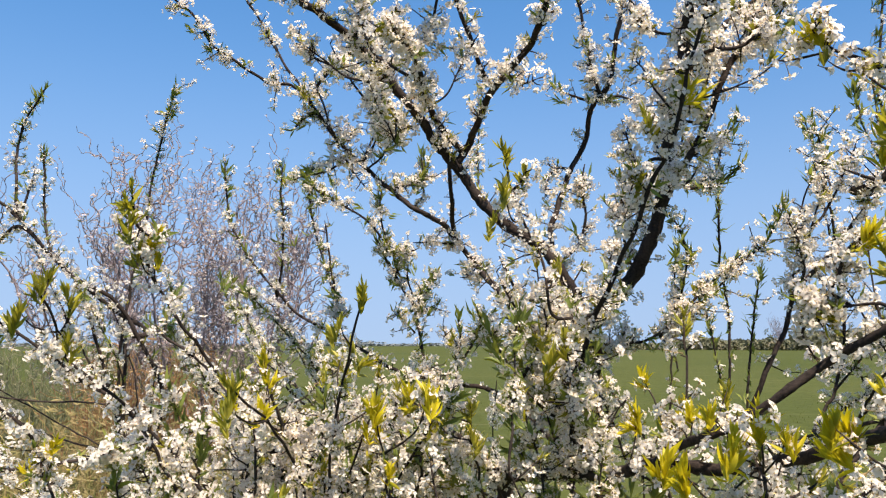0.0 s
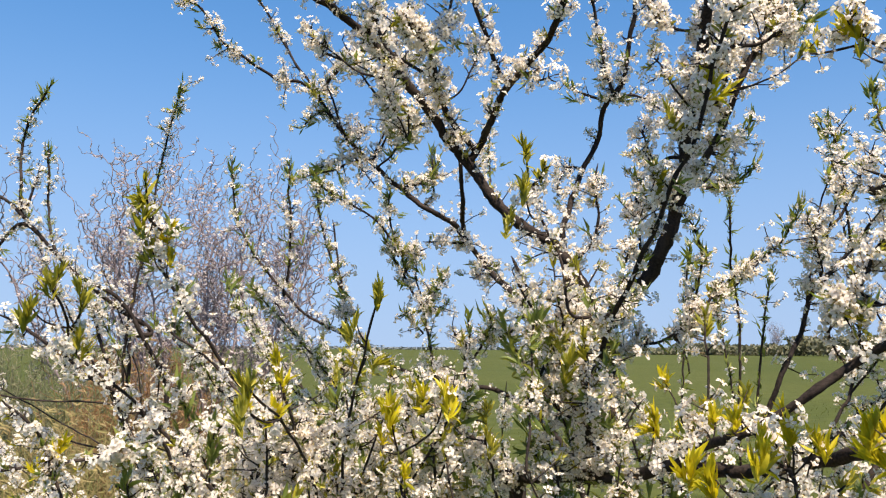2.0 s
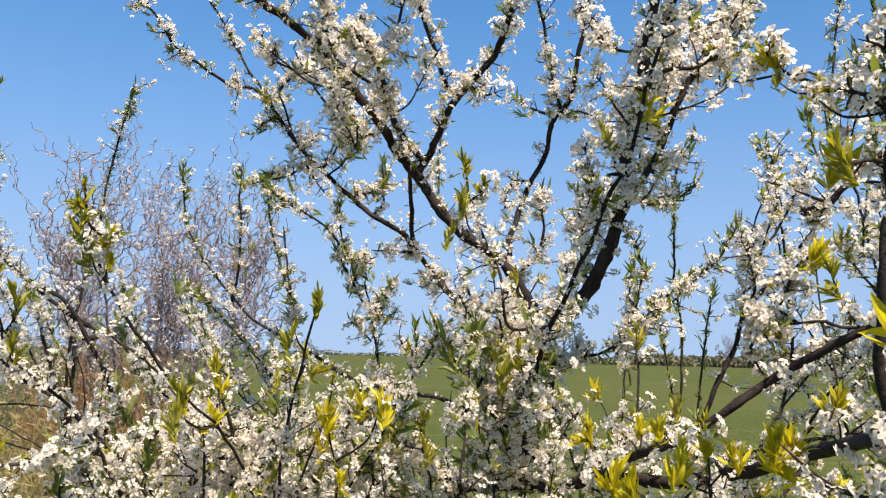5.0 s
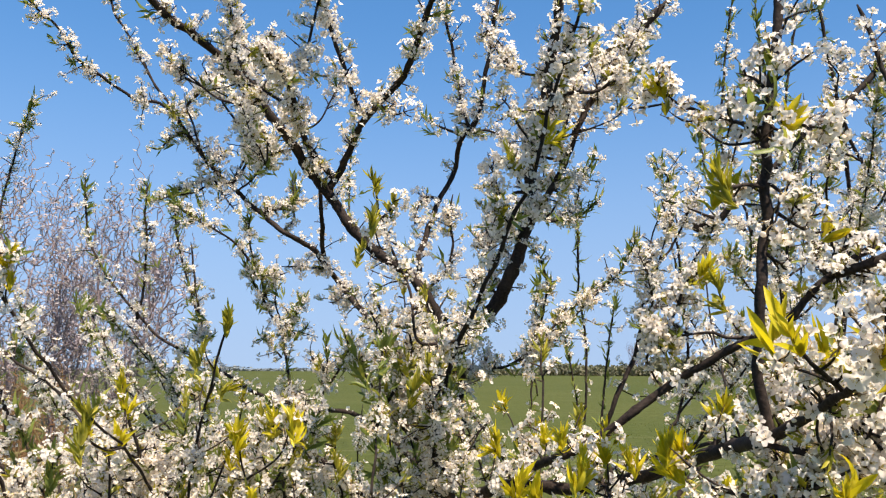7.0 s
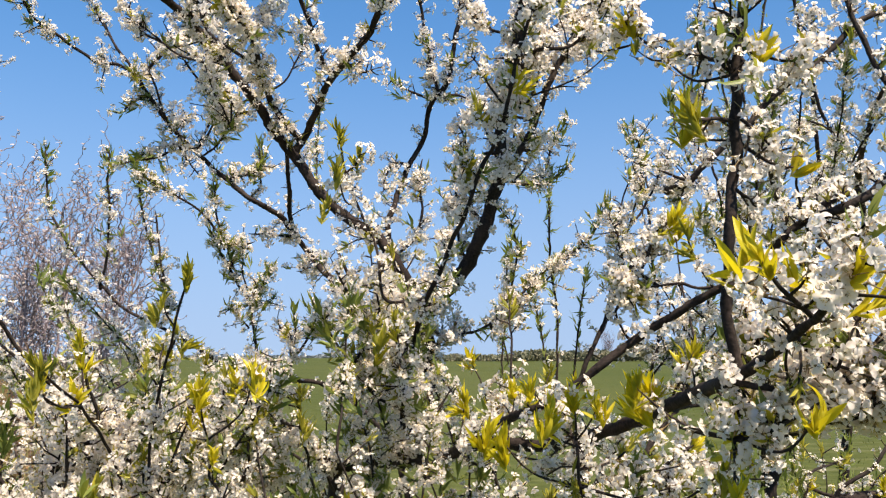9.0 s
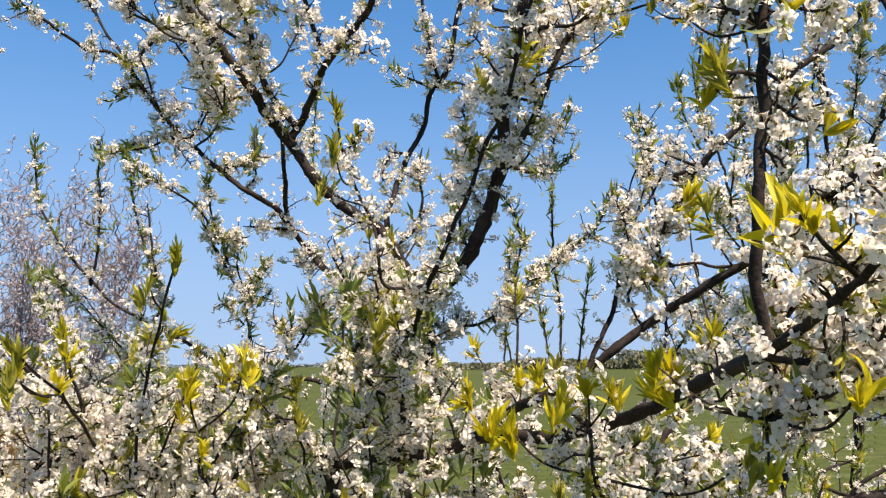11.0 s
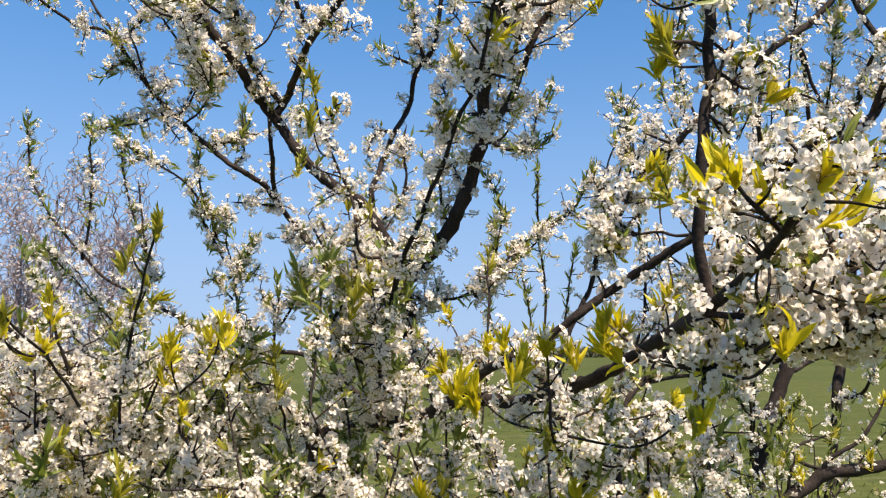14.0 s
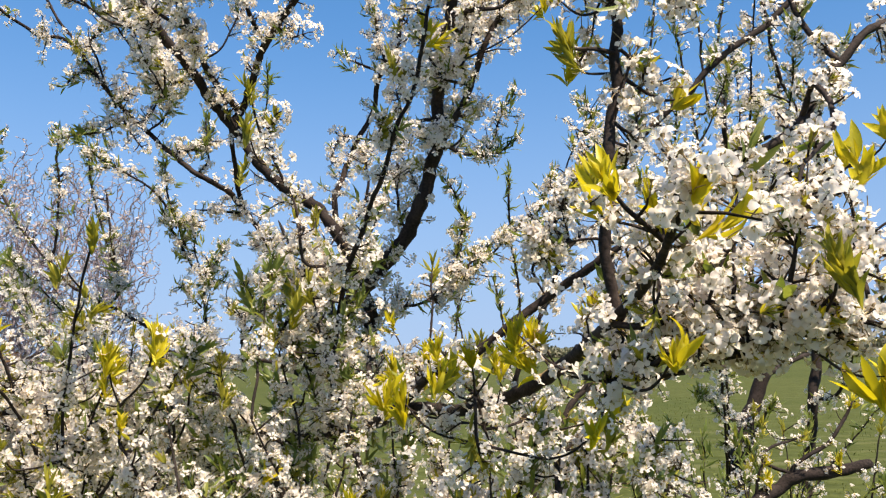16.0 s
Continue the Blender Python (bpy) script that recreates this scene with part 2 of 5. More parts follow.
def small_leaf(rng):
    """A folded leaf for crowns farther off."""
    curl, lean = rng.uniform(0, 0.3), rng.uniform(-0.12, 0.12)
    v = [(0, 0, 0), (-0.085, 0.035, 0.45), (lean * 0.3, 0, 0.48), (0.085, 0.035, 0.45), (lean, -curl, 0.97)]
    return np.array(v), np.array([(0, 2, 1), (0, 3, 2), (1, 2, 4), (2, 3, 4)]), np.zeros(4, int)


RNG = np.random.default_rng(7)
FINE = [flower(RNG, o, True) for o in (0.15, 0.3, 0.45, 0.6, 0.85, 1.05)] + [bud(RNG)]
PLAIN = [flower(RNG, o, False) for o in (0.1, 0.25, 0.4, 0.55, 0.8, 1.05)] + [bud(RNG)]
PLAIN_FAR = [small_flower(RNG, o) for o in (0.1, 0.25, 0.4, 0.55, 0.8, 1.05)] + [small_bud()]
LEAVES = [leaf_shape(RNG) for _ in range(6)]
TINY = [small_leaf(RNG) for _ in range(6)]
SMALL = [leaf_shape(RNG, 4) for _ in range(6)]
PLAIN_MESH = [mesh("blossom", v, f, [PETAL[0], CALYX, FILAMENT, ANTHER], m) for v, f, m in PLAIN]
FINE_MESH = [mesh("blossom", v, f, [PETAL[0], CALYX, FILAMENT, ANTHER], m) for v, f, m in FINE]
BROAD = {1: 1.0, 2: 1.05, 3: 1.0, 4: 1.45}
LEAF_MESH = {k: [mesh("leaf", v * np.array([BROAD[k], BROAD[k], 1]), f, [LEAF[k][0]], m) for v, f, m in LEAVES] for k in LEAF}


# ---- trees ----
class Tree:
    def __init__(self, name, base, label):
        self.base = np.array(base, float)
        self.top = new(name)
        self.top.location = base
        tagged(self.top, label, "tree", "blossoming plum trees")
        self.flowers, self.leaves, self.single, self.wood = [], {1: [], 2: [], 3: []}, [], []


def child(name, data, tree, label="", kind=""):
    ob = new(name, data)
    ob.parent = tree.top
    return tagged(ob, label, kind=kind)


def smooth_path(points, step):
    """A smooth line through the given points, in steps of about that length."""
    p = np.asarray(points, float)
    keep = np.r_[True, np.linalg.norm(np.diff(p, axis=0), axis=1) > 0.002]
    p = p[keep]
    q = np.vstack([2 * p[0] - p[1], p, 2 * p[-1] - p[-2]])
    out = []
    for i in range(1, len(q) - 2):
        a, b, c, d = q[i - 1], q[i], q[i + 1], q[i + 2]
        ka, kb, kc = (max(1e-4, np.linalg.norm(e)) ** 0.5 for e in (b - a, c - b, d - c))
        mb = ((b - a) / ka - (c - a) / (ka + kb) + (c - b) / kb) * kb
        mc = ((c - b) / kb - (d - b) / (kb + kc) + (d - c) / kc) * kb
        n = max(2, int(np.linalg.norm(c - b) / step))
        for t in np.arange(n) / n:
            out.append((2 * t ** 3 - 3 * t * t + 1) * b + (t ** 3 - 2 * t * t + t) * mb + (3 * t * t - 2 * t ** 3) * c + (t ** 3 - t * t) * mc)
    out.append(p[-1])
    return np.array(out)


def stem(points, r0, r1, sides, rng, wobble=0.0012):
    """A branch's wood: gently crooked, thinning, with swollen nodes."""
    p = smooth_path(points, max(0.008, 1.3 * r1))
    s = np.r_[0, np.cumsum(np.linalg.norm(np.diff(p, axis=0), axis=1))]
    nodes = np.cumsum(rng.uniform(0.015, 0.05, int(s[-1] / 0.015) + 3)) - 0.03
    for k in range(3):
        p[:, k] += np.interp(s, nodes, rng.normal(0, 1.25 * wobble, len(nodes))) * np.minimum(1, s / 0.03)
    t = np.gradient(p, axis=0)
    t /= np.linalg.norm(t, axis=1)[:, None]
    r = r0 + (r1 - r0) * s / s[-1]
    if r1 < 0.007:
        r = r * np.clip((s[-1] - s) / 0.03 + 0.4, 0.4, 1)
    ph = rng.uniform(0, 6.28, 3)
    r = r * (1 + 0.09 * np.sin(s * 150 + ph[0]) * np.sin(s * 61 + ph[1]) + 0.06 * np.sin(s * 330 + ph[2]))
    side = turn_to(t[0], 0)[:, 0]
    a = np.arange(sides) * 2 * math.pi / sides
    v = []
    for q, d, w in zip(p, t, r):
        side = side - d * side.dot(d)
        side /= np.linalg.norm(side)
        other = np.cross(d, side)
        lump = 1 + rng.uniform(-0.07, 0.07, sides)
        v.append(q + w * lump[:, None] * (np.cos(a)[:, None] * side + np.sin(a)[:, None] * other))
    v.append((p[-1] + t[-1] * r[-1] * 0.6)[None])
    v.append((p[0] - t[0] * r[0] * 0.5)[None])
    f, n = [], len(p)
    for i in range(n - 1):
        for j in range(sides):
            x, y = i * sides + j, i * sides + (j + 1) % sides
            f += [(x, y, y + sides), (x, y + sides, x + sides)]
    f += [((n - 1) * sides + j, (n - 1) * sides + (j + 1) % sides, n * sides) for j in range(sides)]
    f += [((j + 1) % sides, j, n * sides + 1) for j in range(sides)]
    return np.concatenate(v), f, p, t, r


def umbel(tree, at, way, rng, count):
    for _ in range(count):
        d = way * rng.uniform(0.2, 1.1) + rng.normal(0, 0.62, 3) + np.array([0, 0, 0.1])
        n = np.linalg.norm(d)
        if n > 1e-3:
            kind = 6 if rng.random() < 0.06 else int(rng.integers(0, 6))
            tree.flowers.append((at - way * rng.uniform(0, 0.01) + rng.normal(0, 0.0035, 3), turn_to(d, rng.uniform(0, 6.28)), rng.uniform(0.66, 1.02) if at[1] < 1.45 else rng.uniform(0.6, 0.92), kind))


def tuft(tree, at, way, kind, size, rng, single=False, most=9):
    """A spray of young leaves at a shoot's tip, in one or more heads."""
    way = way / np.linalg.norm(way)
    broad = kind == 2 and at[1] < 0.7
    length = (0.026 if broad else {1: 0.04, 2: 0.024, 3: 0.023}[kind]) * size
    heads = 2 if broad else {1: 3, 2: 3, 3: 3}[kind] if size > 0.7 else 1
    for head in range(min(heads, most)):
        axis = way + rng.normal(0, 0.45, 3) * (head > 0)
        axis /= np.linalg.norm(axis)
        foot = at - way * length * (0.25 if kind == 2 else 0.45) * head + (axis - way) * length * 0.5
        for i in range(int(rng.integers(7, 11) if broad else rng.integers(12, 18) if single else rng.integers(5, 8) if kind == 1 else rng.integers(6, 10))):
            back = rng.uniform(0, 0.6) * length
            d = axis + rng.normal(0, 0.48 if broad else 0.5, 3) * (0.45 + back / length) + np.array([0, 0, 0.22])
            piece = (foot - axis * back, turn_to(d, rng.uniform(0, 6.28)), length * rng.uniform(0.45, 1.2), int(rng.integers(0, 6)), 4 if broad else kind)
            if single and at[1] < (1.22 if kind == 3 else 1.35):
                tree.single.append(piece)
            else:
                tree.leaves[kind].append(piece)


COUNT = [0]


def branch(tree, path, r0, r1, spurs, start, end, tip, name="branch"):
    """A branch along its path (radii in mm) with flowering spurs (so many a metre) between two shares of its length."""
    COUNT[0] += 1
    rng = np.random.default_rng(COUNT[0] * 17 + 3)
    r0, r1 = r0 / 1000, r1 / 1000
    big = max(r0, r1)
    v, f, p, t, r = stem(path, r0, r1, 10 if big > 0.006 else 7 if big > 0.003 else 5, rng)
    h = Heap()
    h.add(v, f)
    tree.wood.append(p[:: 2] if name != "twig" else p[len(p) // 2:: 4])
    length = np.linalg.norm(np.diff(p, axis=0), axis=1).sum()
    knots = start + (end - start) * rng.random(max(2, int(length * (end - start) / 0.055)))
    for _ in range(int(spurs * SPURS * (0.8 if big > 0.007 else 1.0) * length * (end - start) + rng.random())):
        u = start + (end - start) * rng.random() if rng.random() < 0.4 else rng.choice(knots) + rng.normal(0, 0.009) / length
        i = min(len(p) - 1, int(len(p) * min(max(u, start), end)))
        d = rng.normal(0, 1, 3)
        d = d - t[i] * d.dot(t[i])
        d = d / (np.linalg.norm(d) + 1e-6) + t[i] * rng.uniform(-0.1, 0.7) + np.array([0, 0, rng.uniform(-0.1, 0.35)])
        d /= np.linalg.norm(d)
        long = rng.random() < 0.08
        reach = rng.uniform(0.03, 0.06) if long else rng.uniform(0.003, 0.022)
        crook = rng.normal(0, 0.22, 3)
        q = [p[i] + d * r[i] * 0.4, p[i] + d * (r[i] + reach * 0.5) + crook * reach * 0.25, p[i] + d * (r[i] + reach)]
        h.add(*rod(q, 0.0017 if long else 0.0015, 0.001, 3))
        umbel(tree, q[2], d, rng, int(rng.integers(2, 6)))
        if long:
            umbel(tree, np.array(q[1]), rng.normal(0, 1, 3), rng, int(rng.integers(2, 5)))
        if rng.random() < 0.3:
            tuft(tree, q[2], d + np.array([0, 0, 0.3]), 1 if rng.random() < 0.35 else 3, rng.uniform(0.5, 1.0), rng, False, 1)
    if tip:
        tuft(tree, p[-1], t[-1] + np.array([0, 0, 0.5]), tip, 1.0, rng, tip > 1)
        if tip == 1 and len(path) > 3:
            for i in (-4, -7, -10, -14, -18, -23, -28, -33, -38, -44, -50):
                if -i < len(p) * 0.75:
                    tuft(tree, p[i], t[i] + rng.normal(0, 0.6, 3), 1, rng.uniform(0.6, 0.95), rng, most=2)
    child(name, h.mesh(name, [BARK], tree.base), tree)


def nearest_wood(tree, at, drop):
    """The point of a tree's wood from which a twig to this place would spring."""
    w = np.concatenate(tree.wood)
    cost = np.linalg.norm(w - at, axis=1) + 3 * np.maximum(0, w[:, 2] - at[2] + drop)
    return w[int(np.argmin(cost))]


def tuft_on(tree, at, kind, size):
    """A leafy spur that stands up from the flowers round it."""
    COUNT[0] += 1
    rng = np.random.default_rng(COUNT[0] * 13 + 5)
    at = np.array(at)
    way = np.array([rng.normal(0, 0.25), rng.normal(0, 0.25), 1.0])
    top = at - way * 0.02 * size
    tree = min(PLUMS, key=lambda one: np.linalg.norm(nearest_wood(one, top, 0.03) - top))
    foot = nearest_wood(tree, top, 0.03)
    reach = np.linalg.norm(top - foot)
    lead = (foot + 2 * top) / 3 - way / np.linalg.norm(way) * reach * 0.12 + rng.normal(0, 0.04, 3) * reach
    v, f, p, t, r = stem([foot, lead, top], 0.0011 + 0.004 * min(reach, 0.4), 0.0011, 5, rng, 0.0004)
    h = Heap()
    h.add(v, f)
    child("twig", h.mesh("twig", [BARK], tree.base), tree)
    tuft(tree, top, way, kind, size, rng, True)
    for i in range(1 + int(14 * reach)):
        q = p[int(len(p) * rng.uniform(0.35, 0.95))]
        umbel(tree, q + rng.normal(0, 0.003, 3), rng.normal(0, 1, 3) + np.array([0, 0, 0.2]), rng, 3)


def thicket(tree, count, lo, hi, length, spurs, tip=0.3, start=0.05, lean=(0, 0)):
    """Upright flowering twigs that fill a stretch of the crown."""
    rng = np.random.default_rng(count + int(1000 * abs(lo[0])))
    for _ in range(count):
        a = np.array([rng.uniform(lo[k], hi[k]) for k in range(3)])
        n = rng.uniform(*length)
        d = np.array([rng.normal(lean[0], 0.45), rng.normal(lean[1], 0.45), 1.0])
        d /= np.linalg.norm(d)
        top = a + d * n
        foot = nearest_wood(tree, a, 0.04)
        span = top - foot
        long = np.linalg.norm(span)
        bow = rng.normal(0, 0.06, 3) * long - np.array([0, 0, 0.07 * long])
        path = [foot, foot + span * 0.33 + bow, foot + span * 0.67 + bow * 0.7, top]
        k = 0 if rng.random() > tip else int(rng.choice([1, 1, 3]))
        branch(tree, path, rng.uniform(1.7, 2.6) + 2 * min(long, 0.6), rng.uniform(1.0, 1.5), spurs, max(start, 1 - 1.25 * n / long), 1, k, "twig")


def finish(tree):
    """The nearest 300 blossoms and the large leaves as parts; the rest joined."""
    fl = sorted(tree.flowers, key=lambda b: b[0][1])
    for at, turn, size, kind in fl[:300]:
        ob = child("blossom", (FINE_MESH if at[1] < 1.35 else PLAIN_MESH)[kind], tree)
        ob.matrix_basis = Matrix.Translation(at - tree.base) @ Matrix(turn).to_4x4() @ Matrix.Scale(size, 4)
    if len(fl) > 300:
        h = Heap()
        for kind in range(7):
            for lo, hi, shapes in ((0, 1.2, PLAIN), (1.2, 99, PLAIN_FAR)):
                some = [b for b in fl[300:] if b[3] == kind and lo <= b[0][1] < hi]
                if some:
                    h.many(shapes[kind], np.array([b[1] for b in some]), [b[0] for b in some], [b[2] for b in some])
        child("blossoms", h.mesh("blossoms", [PETAL[1], CALYX, FILAMENT, ANTHER], tree.base), tree, "clustered white blossoms", "stuff")
    for at, turn, size, kind, tone in tree.single:
        ob = child("leaf", LEAF_MESH[tone][kind], tree)
        ob.matrix_basis = Matrix.Translation(at - tree.base) @ Matrix(turn).to_4x4() @ Matrix.Scale(size, 4)
    for tone, some in tree.leaves.items():
        if some:
            h = Heap()
            for kind in range(6):
                for lo, hi, shapes in ((0, 1.38, SMALL), (1.38, 99, TINY)):
                    part = [b for b in some if b[3] == kind and lo <= b[0][1] < hi]
                    if part:
                        h.many(shapes[kind], np.array([b[1] for b in part]), [b[0] for b in part], [b[2] for b in part])
            child("leaves", h.mesh("leaves", [LEAF[tone][1]], tree.base), tree, "small young leaves", "stuff")


# ---- the field ----
def field_material():
    m, nt, b = material("field_green", 0.9)
    geo = nt.nodes.new("ShaderNodeNewGeometry").outputs["Position"]
    st = nt.nodes.new("ShaderNodeMapping")
    st.inputs["Scale"].default_value, st.inputs["Rotation"].default_value = (0.12, 2.6, 1), (0, 0, 0.12)
    nt.links.new(geo, st.inputs["Vector"])
    fine = noise_node(nt, 3.5, 6)
    rows = noise_node(nt, 0.9, 4, st.outputs["Vector"])
    broad = noise_node(nt, 0.05, 3)
    c = ramp(nt, fine.outputs["Fac"], (0.3, (0.042, 0.052, 0.012)), (0.7, (0.078, 0.09, 0.024)))
    c = mix(nt, ramp(nt, rows.outputs["Fac"], (0.58, (0, 0, 0)), (0.7, (0.55, 0.55, 0.55))).outputs["Color"], c.outputs["Color"], (0.13, 0.128, 0.06))
    c = mix(nt, ramp(nt, broad.outputs["Fac"], (0.45, (0, 0, 0)), (0.65, (0.4, 0.4, 0.4))).outputs["Color"], c, (0.03, 0.048, 0.009))
    nt.links.new(c, b.inputs["Base Color"])
    b.inputs["Specular IOR Level"].default_value = 0.077
    bump(nt, b, fine.outputs["Fac"], 0.8, 0.06)
    return m


FIELD = field_material()
edge = np.r_[-2600, -900, -300, -120, -60, -30, -15, -7, 0, 7, 15, 30, 60, 120, 300, 900, 2600]
gx, gy = np.meshgrid(edge, edge)
gz = 0.02 * np.sin(gx * 0.31) * np.cos(gy * 0.23) * (np.abs(gx) < 200)
ground = new("ground", mesh("ground", np.stack([gx.ravel(), gy.ravel(), gz.ravel()], 1), grid_faces(17, 17), [FIELD]))
tagged(ground, "flat green spring field reaching to the horizon", "field", kind="structure")


def grass():
    rng = np.random.default_rng(11)
    n = 11000
    y = 4 + 22 * rng.random(n) ** 1.2
    x = (rng.random(n) * 1.5 - 0.65) * (y + 2)
    turn = rng.uniform(0, 6.28, n)
    tall = rng.uniform(0.015, 0.04, n) * (0.7 + 0.6 * (np.sin(x * 1.3) * np.cos(y * 0.9) > 0))
    wide = 0.003 + 0.0002 * y
    lean = rng.normal(0, 0.4, (n, 2)) * tall[:, None]
    a = np.stack([x - wide * np.cos(turn), y - wide * np.sin(turn), np.full(n, -0.03)], 1)
    b = np.stack([x + wide * np.cos(turn), y + wide * np.sin(turn), np.full(n, -0.03)], 1)
    c = np.stack([x + lean[:, 0] * 0.5, y + lean[:, 1] * 0.5, tall * 0.65], 1)
    d = np.stack([x + lean[:, 0] * 1.2, y + lean[:, 1] * 1.2, tall], 1)
    v = np.stack([a, b, c, d], 1).reshape(-1, 3)
    k = np.arange(n)[:, None] * 4
    f = np.concatenate([k + np.array([[0, 1, 2]]), k + np.array([[1, 3, 2]])])
    blade = thin_material("grass_blade", ((0.0, (0.07, 0.09, 0.018)), (0.6, (0.1, 0.12, 0.025)), (1.0, (0.16, 0.16, 0.05))), (1, 1, 0.6), 0.35, True, 0.6)
    ob = new("grass", mesh("grass", v, f, [blade]))
    tagged(ob, "short green grass and young crop on the field", "grass", kind="stuff")


grass()


# ---- the distance ----
def crowd(name, label, spots, mat, category, kind, piece, tall_by, count, seed):
    """Far crowns: each a heap of many small leafy pieces with an uneven outline."""
    rng = np.random.default_rng(seed)
    v, f, n = [], [], 0
    for x, y, w, tall in spots:
        for _ in range(count):
            a = rng.normal(0, 0.4, 3)
            c = np.array([x + a[0] * w, y + a[1] * w, tall * (0.08 + 0.92 * rng.random() ** 0.8) * (1 - 0.25 * min(1, a[0] ** 2 * 3))])
            m = turn_to(rng.normal(0, 1, 3), rng.uniform(0, 6.28)) * piece * rng.uniform(0.5, 1.3)
            q = np.array([(-1, -0.6, 0), (0.2, -1, 0.3), (1, 0.2, 0), (0.1, 1, -0.2)]) @ m.T * (1, 1, tall_by) + c
            v.append(q)
            f += [(n, n + 1, n + 2), (n, n + 2, n + 3)]
            n += 4
    ob = new(name, mesh(name, np.concatenate(v), f, [mat], smooth=False))
    return tagged(ob, label, category, kind=kind)


# Hedge greens are mixed with grey-brown to stand in for distance haze.
HEDGE = thin_material("hazed_hedge_leaf", ((0.0, (0.12, 0.13, 0.085)), (0.6, (0.16, 0.165, 0.1)), (1.0, (0.22, 0.2, 0.14))), (1, 1, 0.7), 0.25, True, 0.8)
# Pale blue-grey tones paint the horizon haze into the leaf colour.
FAR = thin_material("hazed_far_leaf", ((0.0, (0.15, 0.18, 0.19)), (1.0, (0.22, 0.25, 0.26))), (1, 1, 0.9), 0.2, True, 0.9)
rr = random.Random(5)
spots = []
for i in range(150):
    az = 0.17 + 0.75 * i / 150
    dist = 230 - 90 * max(0, az - 0.3) + rr.uniform(-8, 8)
    spots.append((dist * math.sin(az), dist * math.cos(az), rr.uniform(2.5, 4.5), rr.uniform(3.2, 5.2) * (1.0 if az > 0.4 else 0.62 if az > 0.27 else 0.38)))
crowd("far_hedge", "dark green hedgerow of shrubs along the field's far edge", spots, HEDGE, "hedge", "stuff", 0.34, 1.2, 260, 3)
spots = []
for i in range(170):
    az = -0.75 + 1.0 * i / 170
    spots.append((560 * math.sin(az), 560 * math.cos(az) + rr.uniform(-20, 20), rr.uniform(6, 12), rr.uniform(0.9, 1.8) + 1.6 * (rr.random() < 0.06)))
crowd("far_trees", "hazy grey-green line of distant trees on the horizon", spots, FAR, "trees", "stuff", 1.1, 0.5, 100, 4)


def twisted(rng, start, way, length, r, curl, step=0.05):
    """A corkscrewing shoot."""
    n = max(4, int(length / step))
    p, d = [np.array(start, float)], np.array(way, float) / np.linalg.norm(way)
    ph, rate = rng.uniform(0, 6.28), rng.uniform(0.8, 1.3)
    for i in range(n):
        ph += rate + rng.normal(0, 0.55)
        m = turn_to(d, 0)
        d = d + curl * (math.cos(ph) * m[:, 0] + math.sin(ph) * m[:, 1]) + np.array([0, 0, 0.05])
        d /= np.linalg.norm(d)
        p.append(p[-1] + d * step)
    return np.array(p)


def bare_tree(name, base, stems, height, spread, curl, label, specks, seed, mat, fork=(9, 7)):
    """A leafless or budding tree of many curling shoots."""
    rng = np.random.default_rng(seed)
    top = new(name)
    top.location = base
    tagged(top, label, "tree")
    wood, tips, k = Heap(), [], height / 4.0
    for s in range(stems):
        a = s * 6.283 / stems + rng.uniform(-0.4, 0.4)
        out = spread * (0.25 + 0.9 * ((s * 0.618) % 1))
        way = np.array([math.cos(a) * out, math.sin(a) * out, 1.0])
        p = twisted(rng, (way[0] * 0.4 + rng.normal(0, 0.09) * k, rng.normal(0, 0.09) * k, -0.05), way, height * rng.uniform(0.62, 0.85), 0.03, curl * 0.35, 0.09 * k)
        limb = Heap()
        limb.add(*rod(p, 0.022 * k, 0.006 * k, 6))
        new("limb", limb.mesh("limb", [mat])).parent = top
        for _ in range(fork[0]):
            i = int(len(p) * rng.uniform(0.25, 1)) - 1
            w = np.array([rng.normal(0, 0.8), rng.normal(0, 0.8), 0.75])
            q = twisted(rng, p[i], w, height * rng.uniform(0.16, 0.36), 0.01, curl, 0.05 * k)
            wood.add(*rod(q, 0.0085 * k, 0.0036 * k, 3))
            for _ in range(fork[1]):
                j = int(len(q) * rng.uniform(0.2, 1)) - 1
                w = np.array([rng.normal(0, 0.8), rng.normal(0, 0.8), 0.7])
                z = twisted(rng, q[j], w, height * rng.uniform(0.07, 0.18), 0.004, curl * 1.2, 0.042 * k)
                wood.add(*rod(z, 0.0052 * k, 0.0026 * k, 3))
                tips.append(z)
    ob = new("twigwork", wood.mesh("twigwork", [mat]))
    ob.parent = top
    tagged(ob, kind="stuff")
    if specks:
        h = Heap()
        for z in tips:
            for _ in range(specks):
                c = z[int(rng.integers(0, len(z)))]
                v, f, m = TINY[int(rng.integers(0, 4))]
                h.many((v * np.array([3.2, 3.2, 1]), f, m), np.array([turn_to(rng.normal(0, 1, 3) + np.array([0, 0, 0.4]), 0)]), [c], [rng.uniform(0.02, 0.05) * k])
        ob = new("bud_haze", h.mesh("bud_haze", [CATKIN]))
        ob.parent = top
        tagged(ob, "pale opening buds", kind="stuff")
    return top


CATKIN = thin_material("opening_bud", ((0.0, (0.5, 0.43, 0.45)), (0.8, (0.68, 0.6, 0.62)), (1.0, (0.4, 0.38, 0.27))), (1, 1, 0.8), 0.35, True, 0.6)
bare_tree("corkscrew_willow", (-3.15, 10.6, 0), 17, 4.7, 1.0, 0.5, "corkscrew willow with curling bare twigs beside the plum trees", 8, 21, TWIG, (13, 6))
bare_tree("bare_tree", (100, 250, 0), 9, 10.5, 0.55, 0.2, "leafless grey tree standing above the far hedge", 4, 8, TWIG)


